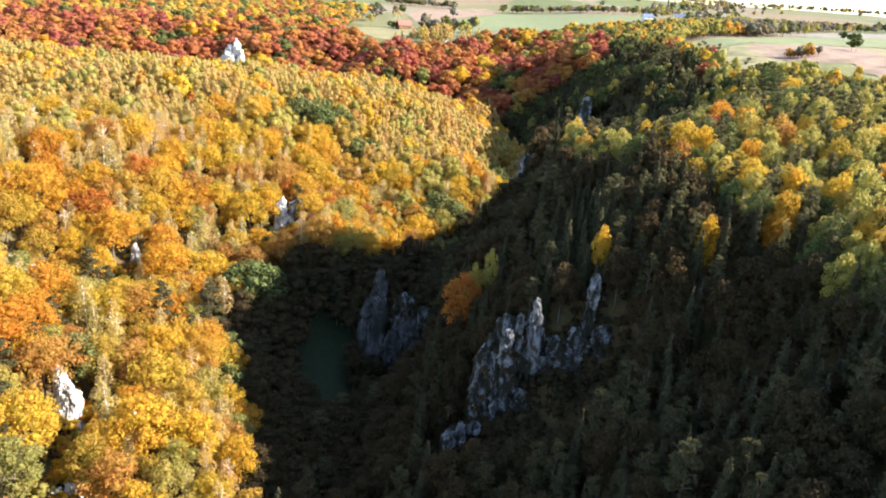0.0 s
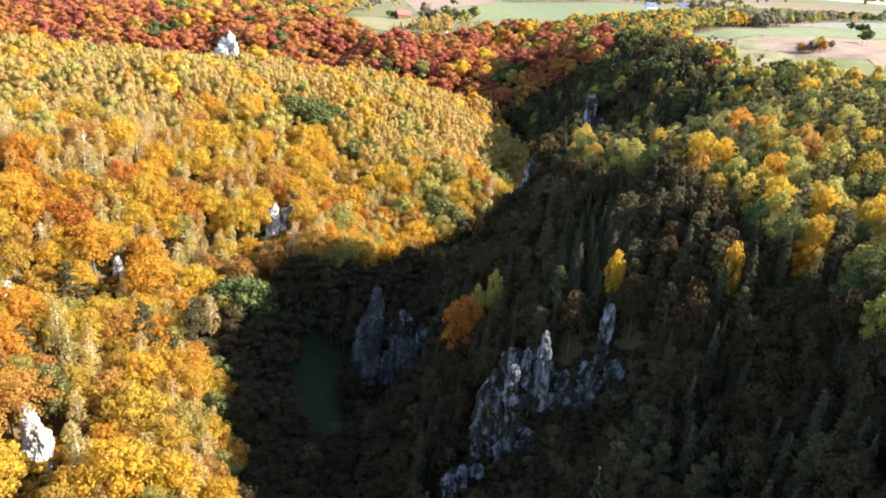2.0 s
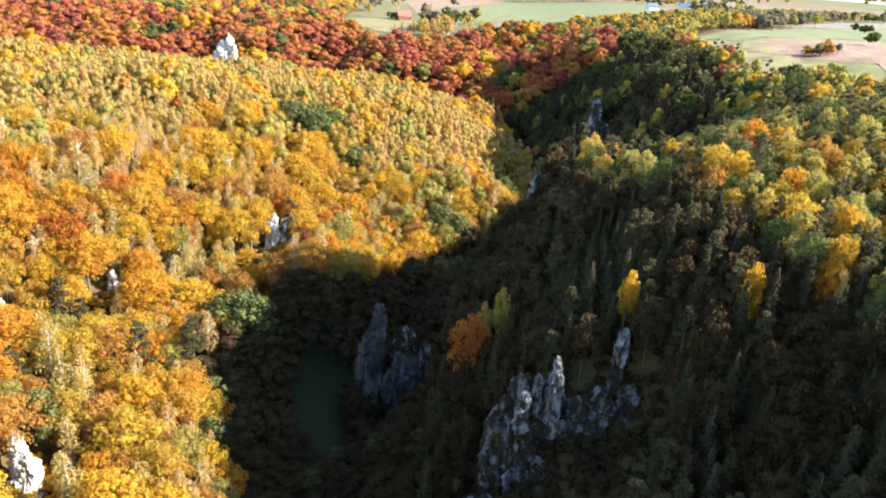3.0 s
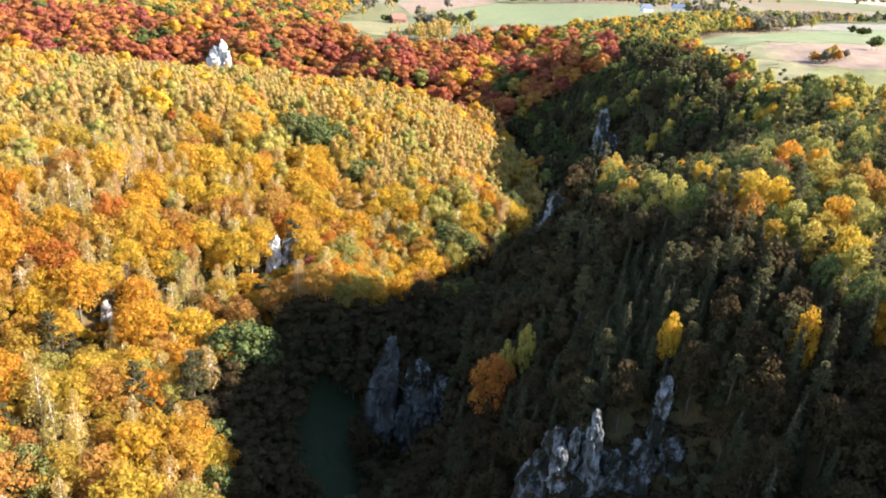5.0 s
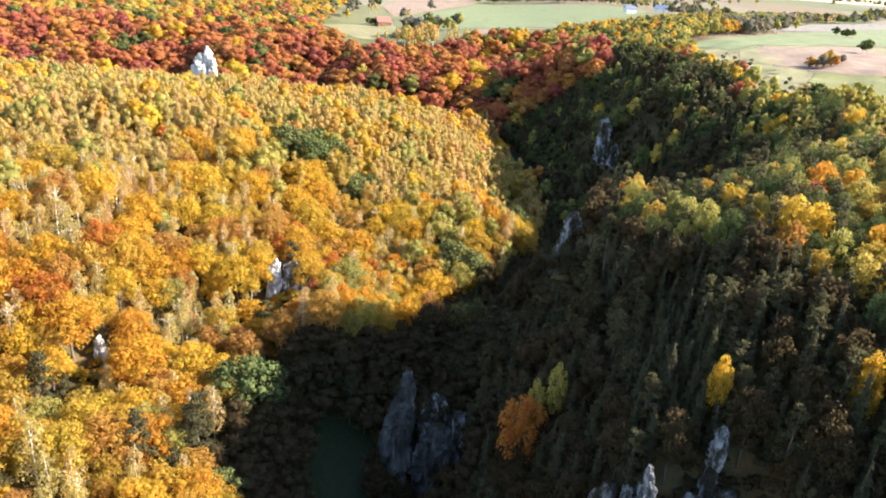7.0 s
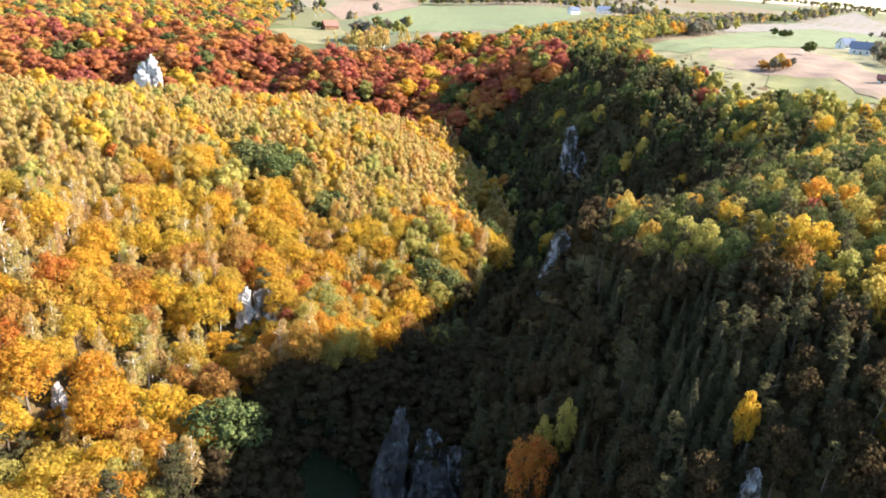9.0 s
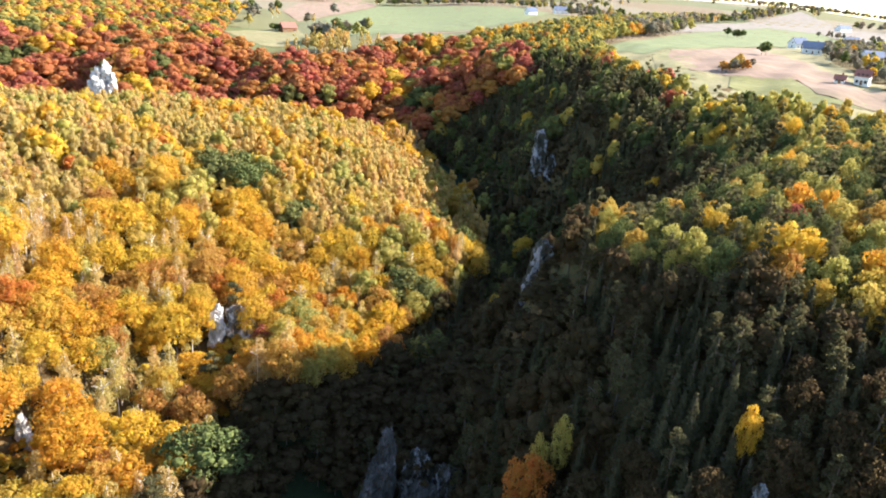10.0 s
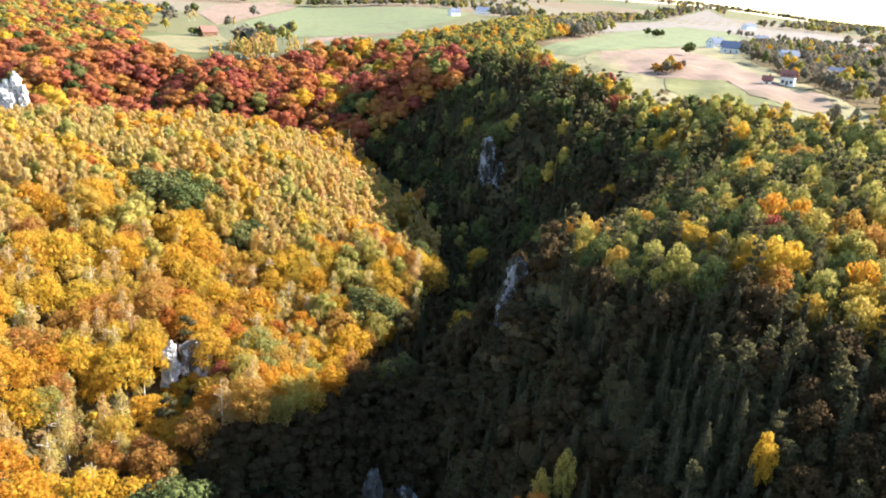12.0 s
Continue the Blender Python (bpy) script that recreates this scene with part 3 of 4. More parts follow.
def wooded(x, y):
    """Whether trees stand at a place: the woods, or the gardens and thickets of the village."""
    east = edge(y, (217, 158), (237, 156), (252, 144), (279, 125), (300, 112), (354, 117), (416, 124), (470, 142), (524, 156), (640, 244), (780, 328), (960, 405))
    north = edge(x, (-116, 900), (-104, 600), (-87, 557), (-63, 539), (-15, 539), (4, 552), (20, 567), (55, 588), (77, 573), (129, 638), (183, 699), (243, 784), (330, 900))
    if x < east and y < north:
        return "wood"
    if x > edge(y, (200, 150), (260, 165), (285, 205), (340, 226), (450, 282), (560, 356), (660, 440), (760, 600)):
        return "village"
    return ""


def zone(x, y, d, side, up):
    """Which kinds grow at a place and how often, how wide and tall they are, and how much room each takes."""
    if side < 0:
        if y > 262 or d > 95 or x < -88 and y > 185:
            clump = noise.noise(Vector((0.034 * x, 0.034 * y, 3.0)))
            if clump < -0.14:
                return {"birch": 0.30, "hornbeam": 0.34, "lime": 0.08, "maple": 0.26, "cherry": 0.02}, 0.86, 0.90, 0.80
            return {"birch": 0.86, "lime": 0.10 if clump > 0.1 else 0.04, "hornbeam": 0.04, "maple": 0.02, "oak": 0.003}, 0.94, 0.98, 0.84
        # dark alder up to the ridge's shadow edge: shade put into leaf colour
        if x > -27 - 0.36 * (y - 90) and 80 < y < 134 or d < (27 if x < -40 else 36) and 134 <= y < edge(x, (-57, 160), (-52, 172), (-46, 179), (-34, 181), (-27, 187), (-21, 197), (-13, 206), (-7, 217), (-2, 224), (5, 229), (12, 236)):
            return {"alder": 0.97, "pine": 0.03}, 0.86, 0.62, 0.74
        if d < 24:
            return {"lime": 0.14, "oak": 0.04, "hornbeam": 0.33, "maple": 0.30, "birch": 0.19}, 0.84, 1.0, 0.84
        clump = noise.noise(Vector((0.04 * x, 0.04 * y, 7.0)))
        if y < 160:
            return {"maple": 0.34, "hornbeam": 0.28, "birch": 0.16 + 0.2 * max(0.0, clump), "lime": 0.11, "oak": 0.03, "pine": 0.05}, 0.93, 1.0, 0.93
        if clump < -0.26:
            return {"maple": 0.22, "hornbeam": 0.36, "birch": 0.10, "cherry": 0.16, "lime": 0.10, "beech": 0.04, "pine": 0.02}, 0.93, 1.0, 0.84
        if clump > 0.3:
            return {"maple": 0.22, "hornbeam": 0.18, "birch": 0.46, "lime": 0.12, "pine": 0.02}, 0.90, 1.0, 0.82
        return {"maple": 0.42, "hornbeam": 0.28, "birch": 0.20, "cherry": 0.04, "lime": 0.05, "pine": 0.012}, 0.93, 1.0, 0.84
    if x < 95 and y > 556:
        return {"beech": 0.30, "oak": 0.16, "hornbeam": 0.28, "lime": 0.16, "maple": 0.10}, 1.35, 1.05, 1.28
    if x < 95 and y > 440:
        return {"beech": 0.87, "oak": 0.06, "maple": 0.04, "lime": 0.03}, 1.45, 1.1, 1.36
    if y > 270 and up < 1.15:
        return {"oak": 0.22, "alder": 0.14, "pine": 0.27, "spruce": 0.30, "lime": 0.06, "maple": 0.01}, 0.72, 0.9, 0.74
    if y > 270:
        return {"lime": 0.46, "oak": 0.22, "maple": 0.06, "pine": 0.18, "hornbeam": 0.06, "beech": 0.02}, 0.74, 0.85, 0.74
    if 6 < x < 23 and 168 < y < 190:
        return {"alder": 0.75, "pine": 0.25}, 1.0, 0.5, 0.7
    if y > 205 and up < 0.98:
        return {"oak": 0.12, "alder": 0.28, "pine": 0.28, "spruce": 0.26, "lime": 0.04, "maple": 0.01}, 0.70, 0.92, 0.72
    if x > edge(y, (70, 68), (105, 58), (118, 54), (135, 50), (150, 41), (158, 36), (168, 28), (205, 27)):  # the sunny crest of the ridge: brighter kinds set where the sun falls
        gold = 0.10 if y < 135 else 0.02
        return {"lime": 0.36 if y < 150 else 0.24, "maple": gold, "pine": 0.26, "oak": 0.24, "hornbeam": 0.09, "birch": 0.01}, 0.56, 0.86, 0.64
    if 20 < x < 36 and 120 < y < 148:
        return {"pine": 0.45, "spruce": 0.55}, 0.66, 0.80, 0.68
    # shaded side: dark alder leaves carry part of the shade
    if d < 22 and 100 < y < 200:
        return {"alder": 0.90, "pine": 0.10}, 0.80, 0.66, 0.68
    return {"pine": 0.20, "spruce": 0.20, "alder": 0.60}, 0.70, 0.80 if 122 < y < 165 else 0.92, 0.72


HEROES = (
    ("oak", -57, 276, 16, 1.15), ("oak", -50, 273, 16, 1.15), ("oak", -36, 262, 13, 1.15), ("oak", -53, 283, 15, 1.1), ("oak", -62, 281, 15, 1.1), ("oak", -45, 279, 15, 1.1), ("oak", -31, 266, 12, 1.0), ("oak", -1, 236, 15, 1.1), ("oak", 4, 233, 14, 1.0), ("oak", -5, 239, 12, 1.0), ("oak", -48, 164, 16.5, 1.3),
    ("pine", -53, 146, 16, 1.0), ("maple", 29.4, 122.4, 12.7, 0.32), ("spruce", 28.5, 119.4, 9.5, 1.0), ("pine", 30.8, 119.8, 9.5, 1.0), ("maple", 45.8, 116.2, 13.6, 0.38), ("cherry", 4.8, 136.8, 19, 0.62), ("spruce", 20.5, 420, 19, 1.2),
    ("pine", 33.2, 133.5, 14, 0.9), ("spruce", 43, 121.3, 11, 0.8), ("beech", 59, 162, 11, 0.8), ("maple", 47, 170, 12, 0.6), ("maple", -52, 114, 16, 0.95),
    ("lime", 7.6, 140.5, 16.5, 0.38), ("lime", 10.8, 139.5, 16, 0.34), ("pine", -69, 94, 14, 1.3), ("pine", -65, 86, 14, 1.3), ("pine", -73, 101, 14, 1.2), ("pine", -61.5, 79, 14, 1.3), ("birch", -39, 112, 12.5, 1.5), ("birch", -47, 106, 12.5, 1.5),
    ("birch", -62, 176, 13, 1.2), ("lime", -27, 190, 14, 1.0), ("pine", -54, 151, 15.5, 1.1), ("oak", -46, 137, 11, 1.1), ("maple", -87, 173, 11, 0.8),
    ("hornbeam", -63.5, 117, 14, 0.85), ("pine", -76, 123, 12, 1.1), ("birch", -22, 261, 11, 1.1), ("birch", -16, 262, 10, 1.1), ("birch", -10, 264, 12, 1.1), ("birch", -28, 258, 10, 1.1), ("birch", -70, 182, 12, 1.2),
    ("beech", -46, 211, 9, 0.9), ("beech", -40, 203, 9, 0.9), ("alder", -15.6, 151, 11.5, 1.0), ("alder", -18.6, 152.6, 10.5, 0.9), ("alder", -12.4, 150.4, 8.5, 1.0), ("maple", 59, 118, 12.5, 0.52), ("lime", 62.5, 121.5, 11, 0.6), ("maple", 64, 127, 13, 0.55), ("maple", 69.5, 122, 13, 0.55), ("lime", 76, 128, 13, 0.65), ("pine", 27, 86, 15, 0.9), ("maple", 18.4, 257.3, 10.5, 0.55), ("beech", 13.5, 252.5, 10, 0.6), ("beech", 8, 262, 10, 0.8), ("beech", -6, 242, 8, 0.9))
SAYS = {  # what sets some of these trees apart
    (-57, 276): "broad dark green oak in a clump on the golden slope", (-50, 273): "broad dark green oak in a clump on the golden slope", (-48, 164): "round green oak at the edge of the shade",
    (-1, 236): "large green oak at the foot of the golden slope", (4.8, 136.8): "tall dull orange cherry tree above the shaded cliff", (29.4, 122.4): "small golden tree catching the sun on the dark slope",
    (45.8, 116.2): "golden tree lit by the sun on the dark slope", (-39, 112): "birch with a bare white trunk and thin brownish leaves", (-47, 106): "birch with a bare white trunk and thin brownish leaves",
    (59, 162): "small red beech among green trees on the ridge", (18.4, 257.6): "small bright orange tree at the corner of the slope", (-53, 146): "tall open green pine beside the dark valley", (20.5, 420): "pale spruce standing alone over the far valley"}
rng = random.Random(5)
spots = []
for kind, x, y, tall, widen in HEROES:
    tree(kind, x, y, tall, rng.uniform(0, 6.28), rng.randrange(VARIANTS), widen, SAYS.get((x, y), ""))
taken = {}


def roomy(x, y, r):
    """Whether no other tree stands too near; if so, the place is taken."""
    cx, cy = int(x // 7), int(y // 7)
    for ax in (cx - 1, cx, cx + 1):
        for ay in (cy - 1, cy, cy + 1):
            for ox, oy, other in taken.get((ax, ay), ()):
                if (x - ox) ** 2 + (y - oy) ** 2 < (r + other) ** 2:
                    return False
    taken.setdefault((cx, cy), []).append((x, y, r))
    return True


for kind, x, y, tall, widen in HEROES:
    roomy(x, y, ROOM[kind] * 0.7 * widen)
for n_try in range(190000):
    x, y = (rng.uniform(-420, 620), rng.uniform(-160, 900)) if n_try < 166000 else (rng.uniform(-45, 115), rng.uniform(70, 300))
    if y < -60 and abs(x) > 260:
        continue
    where = wooded(x, y)
    if not where or where == "village" and rng.random() > (0.10 if x < 480 else 0.03):
        continue
    if any(math.hypot(x - cx, y - cy) < r for cx, cy, r in CLEAR):
        continue
    d, side, up = lie(x, y)
    if inside(x, y, GLADE) or d < 7 and 345 < y < 425 and x > 0:
        continue
    weights, wide, high, room = zone(x, y, d, side, up)
    kind = rng.choices(list(weights), list(weights.values()))[0]
    size = rng.choice((rng.uniform(0.6, 0.85), rng.uniform(0.8, 1.12), rng.uniform(0.85, 1.15)))
    if where == "village":
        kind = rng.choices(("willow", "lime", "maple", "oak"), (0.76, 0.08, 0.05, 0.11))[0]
        size *= 0.75
    if not roomy(x, y, ROOM[kind] * size * room):
        continue
    if math.hypot(x + 48, y - 194) < 11:  # young growth below the white crag
        high *= 0.55
    spots.append((y + 0.3 * abs(x), kind, x, y, HABIT[kind][0] * (0.25 + 0.75 * size) * high, rng.uniform(0, 6.28), rng.uniform(0.9, 1.12) * wide / high))
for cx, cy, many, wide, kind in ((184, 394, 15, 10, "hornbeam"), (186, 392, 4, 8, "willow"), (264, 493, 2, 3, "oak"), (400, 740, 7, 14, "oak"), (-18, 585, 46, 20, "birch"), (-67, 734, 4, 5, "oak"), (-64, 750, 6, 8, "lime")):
    for _ in range(many):
        x, y = rng.gauss(cx, wide * 0.6), rng.gauss(cy, wide * 0.6)
        spots.append((y, kind, x, y, HABIT[kind][0] * rng.uniform(0.5, 0.75) * (1.5 if cy == 585 else 0.72 if cx < 200 else 1), rng.uniform(0, 6.28), rng.uniform(0.9, 1.1) if cy == 585 else rng.uniform(1.0, 1.3)))
spots.sort()
single, woods = {}, []
for near, kind, x, y, tall, turn, widen in spots:
    reach = 40 < y < 262 and -0.62 * y - 18 < x < 0.62 * y + 40
    if reach and single.get(kind, 0) < 290:
        single[kind] = single.get(kind, 0) + 1
        tree(kind, x, y, tall, turn, rng.randrange(VARIANTS), widen)
    else:
        woods.append((kind, x, y, tall, turn, widen))

KINDS = list(LABELS)
LOD = {}
for n_kind, kind in enumerate(KINDS):
    for level, share in enumerate((0.16, 0.06, 0.034, 0.02)):
        for variant in range(5):
            LOD[kind, level, variant] = crown_of(kind, 5000 + 100 * n_kind + variant + 10 * level, share * (1.6 if kind == "birch" else 1))


def woodland(label, trees, lift=0.0):
    """Many trees as one mesh: crowns of leaf clumps on thin trunks."""
    all_v, all_f, all_m, all_t, base = [], [], [], [], 0
    stem = np.array([(-1, -0.6, -1.5), (1, -0.6, -1.5), (0, 1.1, -1.5), (-0.4, -0.3, 9), (0.4, -0.3, 9), (0, 0.5, 9)]) * (0.16, 0.16, 1)
    stem_f = np.array([(0, 1, 4), (0, 4, 3), (1, 2, 5), (1, 5, 4), (2, 0, 3), (2, 3, 5)])
    ground_z = height(np.array([t[1] for t in trees]), np.array([t[2] for t in trees])) + lift
    for (kind, x, y, tall, turn, widen), z in zip(trees, ground_z):
        far = math.hypot(x, y - 30)
        seen = -0.72 * y - 30 < x < 1.25 * y + 20
        level = 3 if (not seen and far > 210) or far > 900 or tall < 5 else 2 if not seen else 2 if far > (430 if x > 150 else 560) or (far > 450 and kind == "birch") else 1 if far > 250 else 0
        v, f = LOD[kind, level, rng.randrange(5)]
        s = tall / HABIT[kind][0]
        c, w = math.cos(turn), math.sin(turn)
        turned = np.stack([(v[:, 0] * c - v[:, 1] * w) * s * widen + x, (v[:, 0] * w + v[:, 1] * c) * s * widen + y, v[:, 2] * s + z], -1)
        all_v += [turned, stem * (1, 1, s) + (x, y, z)]
        all_f += [f + base, stem_f + base + len(v)]
        all_m += [np.full(len(f), KINDS.index(kind)), np.full(6, len(KINDS) + (kind == "birch"))]
        all_t.append(np.full(len(f) + 6, rng.random()))
        base += len(v) + 6
    me = mesh_of("woodland", np.concatenate(all_v), np.concatenate(all_f), [WOOD_LEAF[k] for k in KINDS] + [BARK, PALE_BARK], np.concatenate(all_m), smooth_faces=True)
    tint = me.attributes.new("tint", "FLOAT", "FACE")
    tint.data.foreach_set("value", np.concatenate(all_t).astype(np.float32))
    return tagged(new("woodland", me), label, "woodland", kind="stuff")


plots = {}
for t in woods:
    d, side, up = lie(t[1], t[2])
    plot = "yellow" if side < 0 else "red" if t[1] < 95 and t[2] > 440 else "village" if wooded(t[1], t[2]) != "wood" else "mixed" if t[2] > 280 else "ridge"
    plots.setdefault(plot, []).append(t)
for plot, label in (("yellow", "pale yellow birch and maple wood on the upland"), ("red", "copper-red and orange beech wood on a far slope"), ("village", "scattered garden trees and thickets round the village"),
                    ("mixed", "olive and gold mixed wood on a shaded slope"), ("ridge", "mixed green and yellow wood on the ridge")):
    if plot in plots:
        woodland(label, plots[plot])

# Bushes in the gaps and round the crags.
bushes = []
for _ in range(11000):
    x, y = rng.uniform(-130, 110), rng.uniform(60, 300)
    d, side, up = lie(x, y)
    if inside(x, y, GLADE) or not -0.66 * y - 10 < x < 0.7 * y + 20 or not roomy(x, y, 0.95):
        continue
    # beyond the sunny slope, bushes take alder leaves darkened for shade
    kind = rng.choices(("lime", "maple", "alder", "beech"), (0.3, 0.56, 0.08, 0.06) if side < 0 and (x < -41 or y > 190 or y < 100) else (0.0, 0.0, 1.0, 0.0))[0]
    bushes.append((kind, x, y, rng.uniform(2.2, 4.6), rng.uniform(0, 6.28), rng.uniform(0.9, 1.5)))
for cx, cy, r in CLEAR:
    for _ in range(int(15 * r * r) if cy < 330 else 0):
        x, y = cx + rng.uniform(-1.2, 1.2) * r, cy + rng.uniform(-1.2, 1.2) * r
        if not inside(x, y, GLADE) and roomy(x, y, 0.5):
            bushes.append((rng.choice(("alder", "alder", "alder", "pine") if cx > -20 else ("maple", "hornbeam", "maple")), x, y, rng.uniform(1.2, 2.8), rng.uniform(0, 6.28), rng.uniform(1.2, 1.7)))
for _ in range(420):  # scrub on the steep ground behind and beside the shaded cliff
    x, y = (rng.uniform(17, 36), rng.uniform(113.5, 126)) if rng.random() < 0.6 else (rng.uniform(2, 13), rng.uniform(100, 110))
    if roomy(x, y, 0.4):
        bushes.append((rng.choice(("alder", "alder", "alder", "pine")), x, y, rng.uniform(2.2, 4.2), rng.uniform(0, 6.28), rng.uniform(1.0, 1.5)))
woodland("yellow and green bushes between the trees", bushes)

# Far woods and hedges on the upland.
far_trees = []
for x0, y0, x1, y1, many, deep in ((-140, 1490, 270, 1400, 190, 30), (-700, 800, -130, 900, 300, 160), (120, 660, 300, 900, 0, 30), (250, 650, 420, 960, 260, 40), (560, 1130, 1150, 1720, 260, 60),
                                   (420, 960, 700, 1300, 160, 50), (900, 1150, 1500, 1500, 240, 120), (700, 760, 1000, 900, 120, 70), (300, 1300, 700, 2000, 240, 120), (-900, 1800, 900, 2300, 420, 160),
                                   (900, 2000, 2600, 2200, 420, 200), (-30, 640, 20, 700, 26, 16), (340, 1060, 420, 1160, 30, 30), (1000, 800, 1900, 1200, 260, 200)):
    for _ in range(many):
        f = rng.random()
        x, y = x0 + f * (x1 - x0) + rng.gauss(0, deep * 0.5), y0 + f * (y1 - y0) + rng.gauss(0, deep * 0.5)
        if any(inside(x, y, outline) for _, _, outline in FIELDS):
            continue
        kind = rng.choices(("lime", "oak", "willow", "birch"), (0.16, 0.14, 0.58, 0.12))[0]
        far_trees.append((kind, x, y, HABIT[kind][0] * rng.uniform(0.8, 1.2), rng.uniform(0, 6.28), rng.uniform(0.9, 1.3)))
woodland("olive-green woods and hedges in the distance", far_trees)


# ---- limestone crags ----
def rock_block(parent, x, y, z, sx, sy, sz, lean, seed, material):
    """A rough, cracked block of limestone; x, y, z: the middle of its foot."""
    bm = bmesh.new()
    bmesh.ops.create_icosphere(bm, subdivisions=5, radius=1)
    off, amp = Vector((seed * 7.3, seed * 3.1, seed * 1.7)), (0.5 if min(sx, sy) < 6.2 else 0.34) * min(sx, sy)
    fine = max(1.0, 5.5 / min(sx, sy))
    for v in bm.verts:
        p = v.co.normalized()
        q = Vector([math.copysign(abs(c) ** 0.62, c) for c in p])
        w = Vector((q.x * sx / 2, q.y * sy / 2, q.z * sz / 2))
        g = w * fine
        lump = noise.fractal(g * 0.28 + off, 0.9, 2.0, 3)
        rough = noise.fractal(g * 0.9 + off, 0.7, 2.1, 4)
        crack = abs(noise.noise(Vector((g.x * 0.45, g.y * 0.45, g.z * 0.09)) + off))
        ledge = noise.noise(Vector((g.x * 0.12, g.y * 0.12, g.z * 0.6)) + off)
        near, far = noise.voronoi(g * 0.32 + off)[0][:2]
        push = amp * (0.45 * lump + 0.26 * rough + 0.10 * ledge + 0.6 * near - 0.28 - 0.2 * max(0.0, 0.1 - (far - near)) / 0.1 - 0.12 * max(0.0, 0.14 - crack) / 0.14)
        f = w.z / sz + 0.5
        narrow = 1 - 0.3 * max(0.0, f) ** 2.2
        v.co = (w.x * narrow + p.x * push + lean[0] * f, w.y * narrow + p.y * push + lean[1] * f, w.z + sz / 2 + p.z * push)
    me = bpy.data.meshes.new("rock_block")
    bm.to_mesh(me)
    bm.free()
    me.materials.append(material)
    ob = new("rock_block", me)
    ob.parent, ob.location = parent, (x, y, z)
    return ob


def crag(label, material, *blocks):
    """A crag of several blocks; each: the middle of its foot, its size, and how far it leans."""
    x, y, z = blocks[0][:3]
    foot = new("limestone_crag")
    foot.location = (x, y, z)
    for i, (bx, by, bz, sx, sy, sz, lx, ly) in enumerate(blocks):
        rock_block(foot, bx - x, by - y, bz - z, sx, sy, sz, (lx, ly), x * 0.37 + i * 5.1, material[min(i, len(material) - 1)])
    return tagged(foot, label, "crag", "crags of the gorge")


crag("sunlit white limestone crag with dark streaks among maples", (LIMESTONE, STREAKED), (-51.6, 207, 20, 3.6, 4, 17.5, 0.9, 1), (-46.0, 208.5, 18, 7.0, 5, 18.2, -0.4, 1), (-42.8, 209.5, 19, 3.4, 4, 13.5, -0.4, 0), (-49.2, 206.2, 18, 2.0, 2.4, 10.5, 0.5, 0))
crag("white limestone crag rising from the red wood", (LIMESTONE,), (-136.4, 431, 37, 5.4, 6, 26, 0, 0), (-132.4, 432, 37, 4.8, 5, 30, 0.3, 0), (-140.0, 430, 37, 3.8, 5, 19.5, 0.5, 0), (-129.2, 430, 37, 4.2, 6, 23.5, 0, 0), (-134.6, 428, 37, 6.5, 4, 20, 0, 0), (-138.4, 433, 37, 3.6, 4, 23.5, 0, 0))
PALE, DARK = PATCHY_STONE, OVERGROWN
crag("large grey limestone crag in shade beside the meadow", (SHADED_STONE, SHADED_STONE, SHADED_STONE, SHADED_STONE, DARK), (-17.0, 157, 8, 5.8, 6.5, 21.5, 1.2, 1), (-15.4, 157.8, 8, 4.0, 5, 27.8, 0.8, 1), (-7.2, 156.6, 6, 9.5, 7, 17.5, 0.3, 1.5), (-11.2, 155, 7, 4.2, 4, 13.5, 0.5, 0.5), (-2.8, 159, 8, 6, 6, 17.5, 0, 1), (-8.2, 160.5, 8, 7, 5, 20, 0, 1))
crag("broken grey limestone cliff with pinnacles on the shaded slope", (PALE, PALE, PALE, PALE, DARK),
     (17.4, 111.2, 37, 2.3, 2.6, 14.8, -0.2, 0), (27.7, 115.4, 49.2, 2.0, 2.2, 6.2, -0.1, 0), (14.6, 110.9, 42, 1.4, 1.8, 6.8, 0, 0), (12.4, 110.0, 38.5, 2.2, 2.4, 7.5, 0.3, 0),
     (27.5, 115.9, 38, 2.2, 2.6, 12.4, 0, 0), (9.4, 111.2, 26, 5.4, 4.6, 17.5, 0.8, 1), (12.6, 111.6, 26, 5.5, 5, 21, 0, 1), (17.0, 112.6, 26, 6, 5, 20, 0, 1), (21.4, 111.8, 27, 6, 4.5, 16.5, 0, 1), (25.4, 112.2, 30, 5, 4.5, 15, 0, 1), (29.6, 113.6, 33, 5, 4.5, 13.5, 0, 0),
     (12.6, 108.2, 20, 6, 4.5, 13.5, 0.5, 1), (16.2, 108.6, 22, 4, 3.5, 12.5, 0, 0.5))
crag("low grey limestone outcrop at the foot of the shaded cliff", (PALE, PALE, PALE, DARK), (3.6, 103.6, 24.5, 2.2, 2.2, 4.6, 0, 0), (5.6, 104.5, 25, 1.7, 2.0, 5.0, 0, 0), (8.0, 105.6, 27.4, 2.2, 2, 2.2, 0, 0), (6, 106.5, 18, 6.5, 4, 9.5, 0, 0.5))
ledge_bushes, ledges = [], []
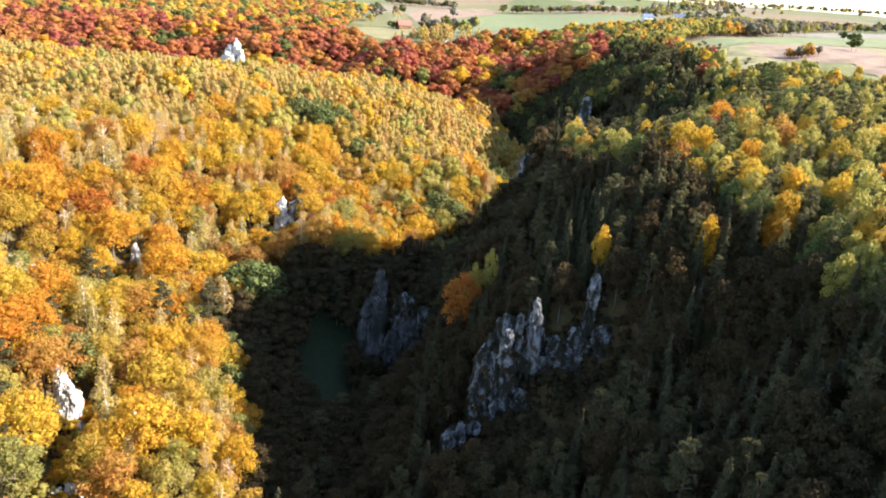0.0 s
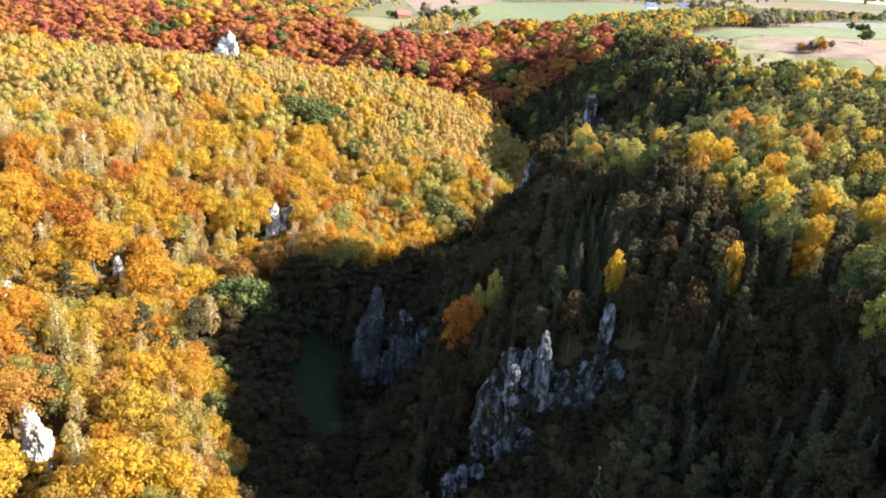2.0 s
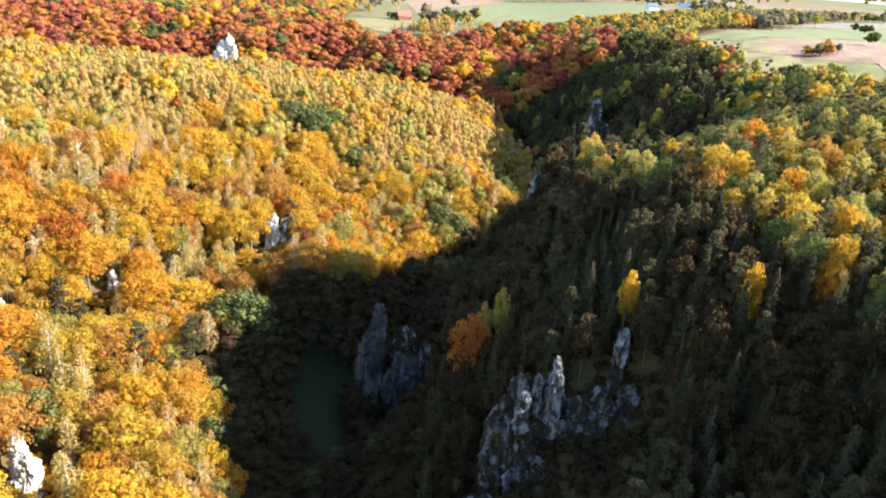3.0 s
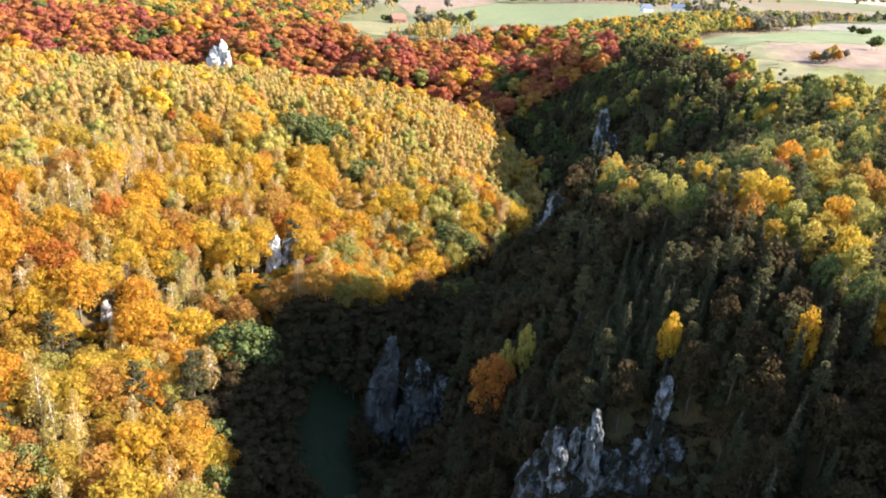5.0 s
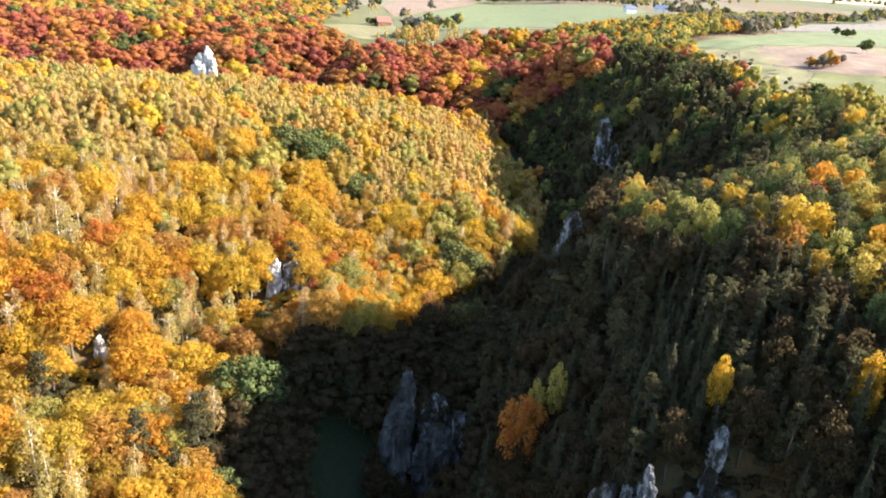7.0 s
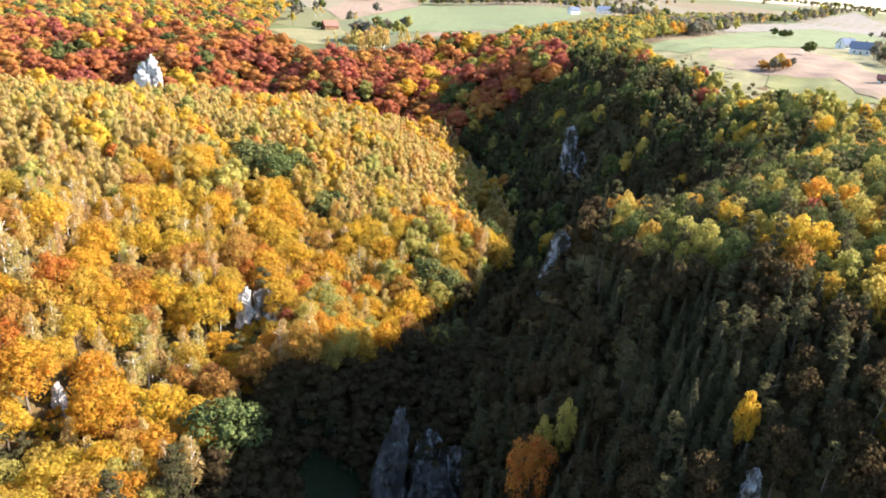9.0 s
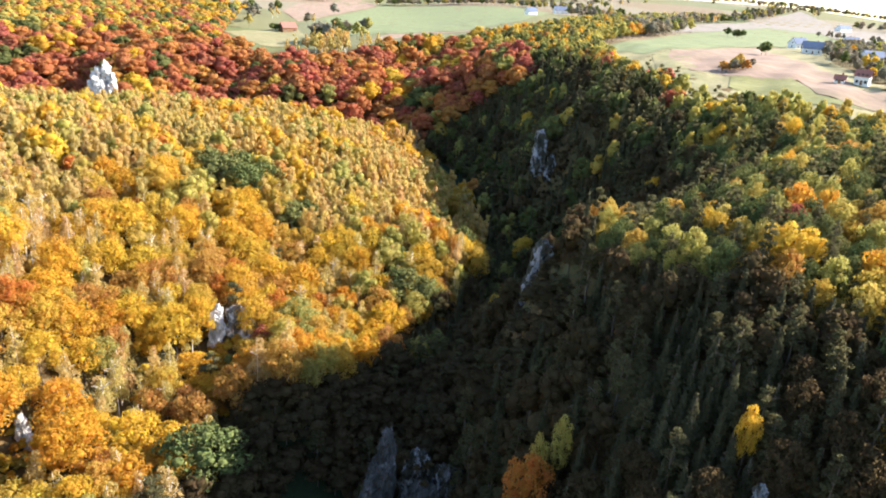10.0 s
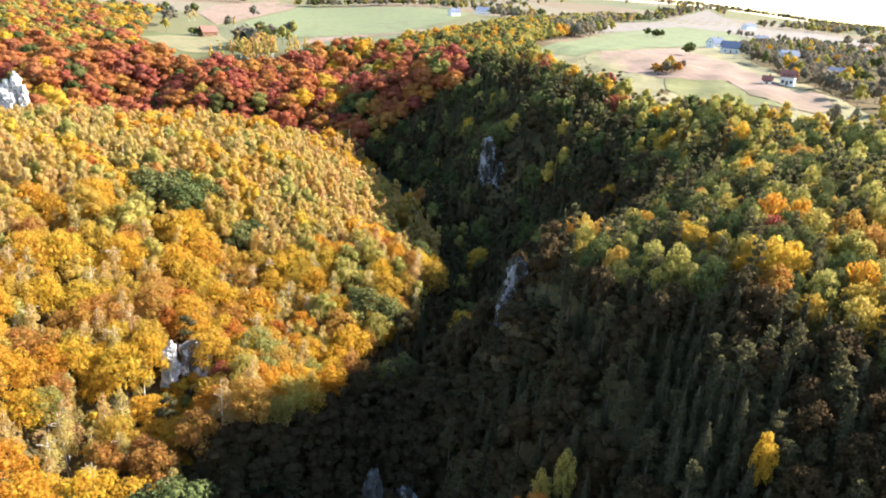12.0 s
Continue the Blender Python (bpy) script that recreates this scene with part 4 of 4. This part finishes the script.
for _ in range(170):
    f = rng.random()
    x = 3 + 30 * f
    z = 24 + 28 * rng.random() ** 0.8
    if z > 34 + 14 * math.exp(-(((x - 14) / 7) ** 2)) + 10 * math.exp(-(((x - 29) / 4) ** 2)) - 3 or z < 21 + 0.55 * x:
        continue
    # ledge bushes mostly in alder, the leaf colour darkened for shade
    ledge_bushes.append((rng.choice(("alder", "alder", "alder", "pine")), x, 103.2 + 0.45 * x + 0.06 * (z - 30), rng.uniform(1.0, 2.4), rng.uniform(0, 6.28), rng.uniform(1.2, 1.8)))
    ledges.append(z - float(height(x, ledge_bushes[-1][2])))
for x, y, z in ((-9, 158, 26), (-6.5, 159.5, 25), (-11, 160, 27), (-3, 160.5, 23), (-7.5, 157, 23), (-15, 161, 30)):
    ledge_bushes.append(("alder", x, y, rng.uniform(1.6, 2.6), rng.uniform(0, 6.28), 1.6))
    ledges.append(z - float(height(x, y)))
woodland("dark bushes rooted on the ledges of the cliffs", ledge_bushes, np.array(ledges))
crag("steep grey limestone rib falling into the gorge", (MOSSY_SHADED_STONE,), (21.4, 189.6, 45, 4.4, 6, 16, 0.3, 0), (18.8, 188.8, 41, 3.6, 5, 14, 0.8, 0), (17, 188.2, 36, 3.2, 4.6, 11.8, 0.8, 0), (15.2, 187.6, 31, 3.2, 4.4, 11, 0.5, 0),
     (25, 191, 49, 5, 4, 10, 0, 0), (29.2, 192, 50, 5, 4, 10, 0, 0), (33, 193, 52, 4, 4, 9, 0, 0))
crag("tall grey limestone face deep in the shaded gorge", (MOSSY_SHADED_STONE,), (58.5, 314, 42, 5, 6, 20, 0, 0), (63, 312, 34, 5, 6, 18, 0, 0), (66.5, 311, 28, 5, 6, 15, 0, 0))
crag("small white limestone crag among golden trees", (LIMESTONE,), (-63.4, 105.4, 19, 3.4, 3.2, 12.6, -0.6, 0), (-66, 107, 24, 2.4, 2.6, 9.8, 0, 0), (-64.8, 104.4, 18, 2.4, 2.4, 9, -0.5, 0))
crag("lone pale limestone block among golden bushes", (LIMESTONE,), (-52.4, 105, 18, 1.8, 1.8, 9.2, 0, 0))
crag("small white limestone pinnacle among golden trees", (LIMESTONE,), (-81, 171.5, 22, 2.4, 2.6, 10.4, 0, 0), (-79.6, 170.5, 22, 1.8, 2.2, 7, 0, 0))
crag("low white limestone ledge among golden trees", (LIMESTONE,), (-58, 89, 16, 4, 4, 6.5, 0, 0), (-55, 89.5, 16, 4, 4, 7, 0, 0), (-52, 89.5, 15, 4, 3.5, 6, 0, 0))
crag("low white limestone ledge among golden trees", (LIMESTONE,), (-101, 152, 29, 4, 4, 6, 0, 0), (-97.5, 152, 28, 4, 4, 5, 0, 0))


# ---- houses ----
def house(label, x, y, wide, deep, tall, turn, roof_material, wall_material=None, storeys=1):
    foot = new("house")
    foot.matrix_basis = pose(x, y, float(height(x, y)) + 0.2, 0, 0, turn)
    walls = wall_material or PLASTER
    rise = deep * 0.48
    bm = bmesh.new()
    profile = [(-deep / 2, -1.5), (deep / 2, -1.5), (deep / 2, tall), (0, tall + rise), (-deep / 2, tall)]
    ends = [[bm.verts.new((s * wide / 2, py, pz)) for py, pz in profile] for s in (-1, 1)]
    bm.faces.new(ends[0][::-1])
    bm.faces.new(ends[1])
    for i in range(5):
        j = (i + 1) % 5
        bm.faces.new((ends[0][i], ends[0][j], ends[1][j], ends[1][i]))
    part("wall", bm, walls, foot)
    slope = math.hypot(deep / 2 + 0.6, rise * (deep / 2 + 0.6) / (deep / 2))
    roof = None
    for s in (-1, 1):
        bm = bmesh.new()
        pitch = math.atan2(rise, deep / 2)
        m = Matrix.Translation((0, s * (deep / 4 + 0.3) , tall + rise / 2 - 0.6 * rise / deep + 0.22)) @ Matrix.Rotation(-s * pitch, 4, "X")
        bmesh.ops.create_cube(bm, size=1, matrix=m @ Matrix.Diagonal((wide + 1.2, slope, 0.25, 1)))
        roof = part("roof", bm, roof_material, foot)
    part("chimney", box(bmesh.new(), wide * 0.2, 0.8, tall + rise + 0.3, 0.7, 0.7, 1.8), RED_ROOF, roof, "brick chimney")
    for s in (-1, 1):
        for level in range(storeys):
            for k in (-0.3, 0.0, 0.3):
                name, z, h = ("door", 1.05, 2.1) if (k == 0 and level == 0 and s == -1) else ("window", 1.6 + 2.8 * level, 1.3)
                pane = part(name, box(bmesh.new(), k * wide, s * (deep / 2 + 0.02), z, 1.1, 0.12, h), TIMBER if name == "door" else DARK_GLASS, foot)
                if name == "window":
                    part("sill", box(bmesh.new(), k * wide, s * (deep / 2 + 0.1), z - h / 2 - 0.06, 1.3, 0.25, 0.1), PLASTER, pane)
        for z in (1.6, tall + 0.6):
            part("window", box(bmesh.new(), s * (wide / 2 + 0.02), 0, z, 0.12, 1.1, 1.3), DARK_GLASS, foot)
    return tagged(foot, label, "house", "houses of the village")


house("farmhouse with a red tiled roof beside dark trees", -56, 738, 14, 9, 4.0, 30, RED_ROOF, TIMBER)
house("white village house with a reddish gable roof", 219, 344, 6, 5, 4.2, -50, RED_ROOF, storeys=2)
house("low white shed beside the village house", 208, 345, 4, 3, 2.0, -40, RED_ROOF)
house("white village house with a blue-grey roof", 374, 612, 13, 9, 4, 10, BLUE_ROOF)
house("white village house with a blue-grey roof", 344, 552, 14, 10, 4, -30, BLUE_ROOF)
house("village house with a wide blue-grey roof", 326, 468, 15, 10, 4, 5, BLUE_ROOF)
house("white village house with a blue-grey roof", 270, 366, 11, 8, 4, -20, BLUE_ROOF)
house("village house with a blue-grey roof by the fields", 525, 738, 16, 9, 4, 0, BLUE_ROOF)
house("white village house with a red roof", 533, 603, 14, 9, 4, 30, RED_ROOF)
house("white house with a blue-grey roof at the field's edge", 272, 1076, 15, 10, 5, 20, BLUE_ROOF, storeys=2)
house("house with a dark blue-grey roof at the field's edge", 352, 1180, 24, 12, 5, 0, BLUE_ROOF)
house("long white house with a blue-grey roof far off", 860, 1180, 30, 12, 5, 20, BLUE_ROOF)
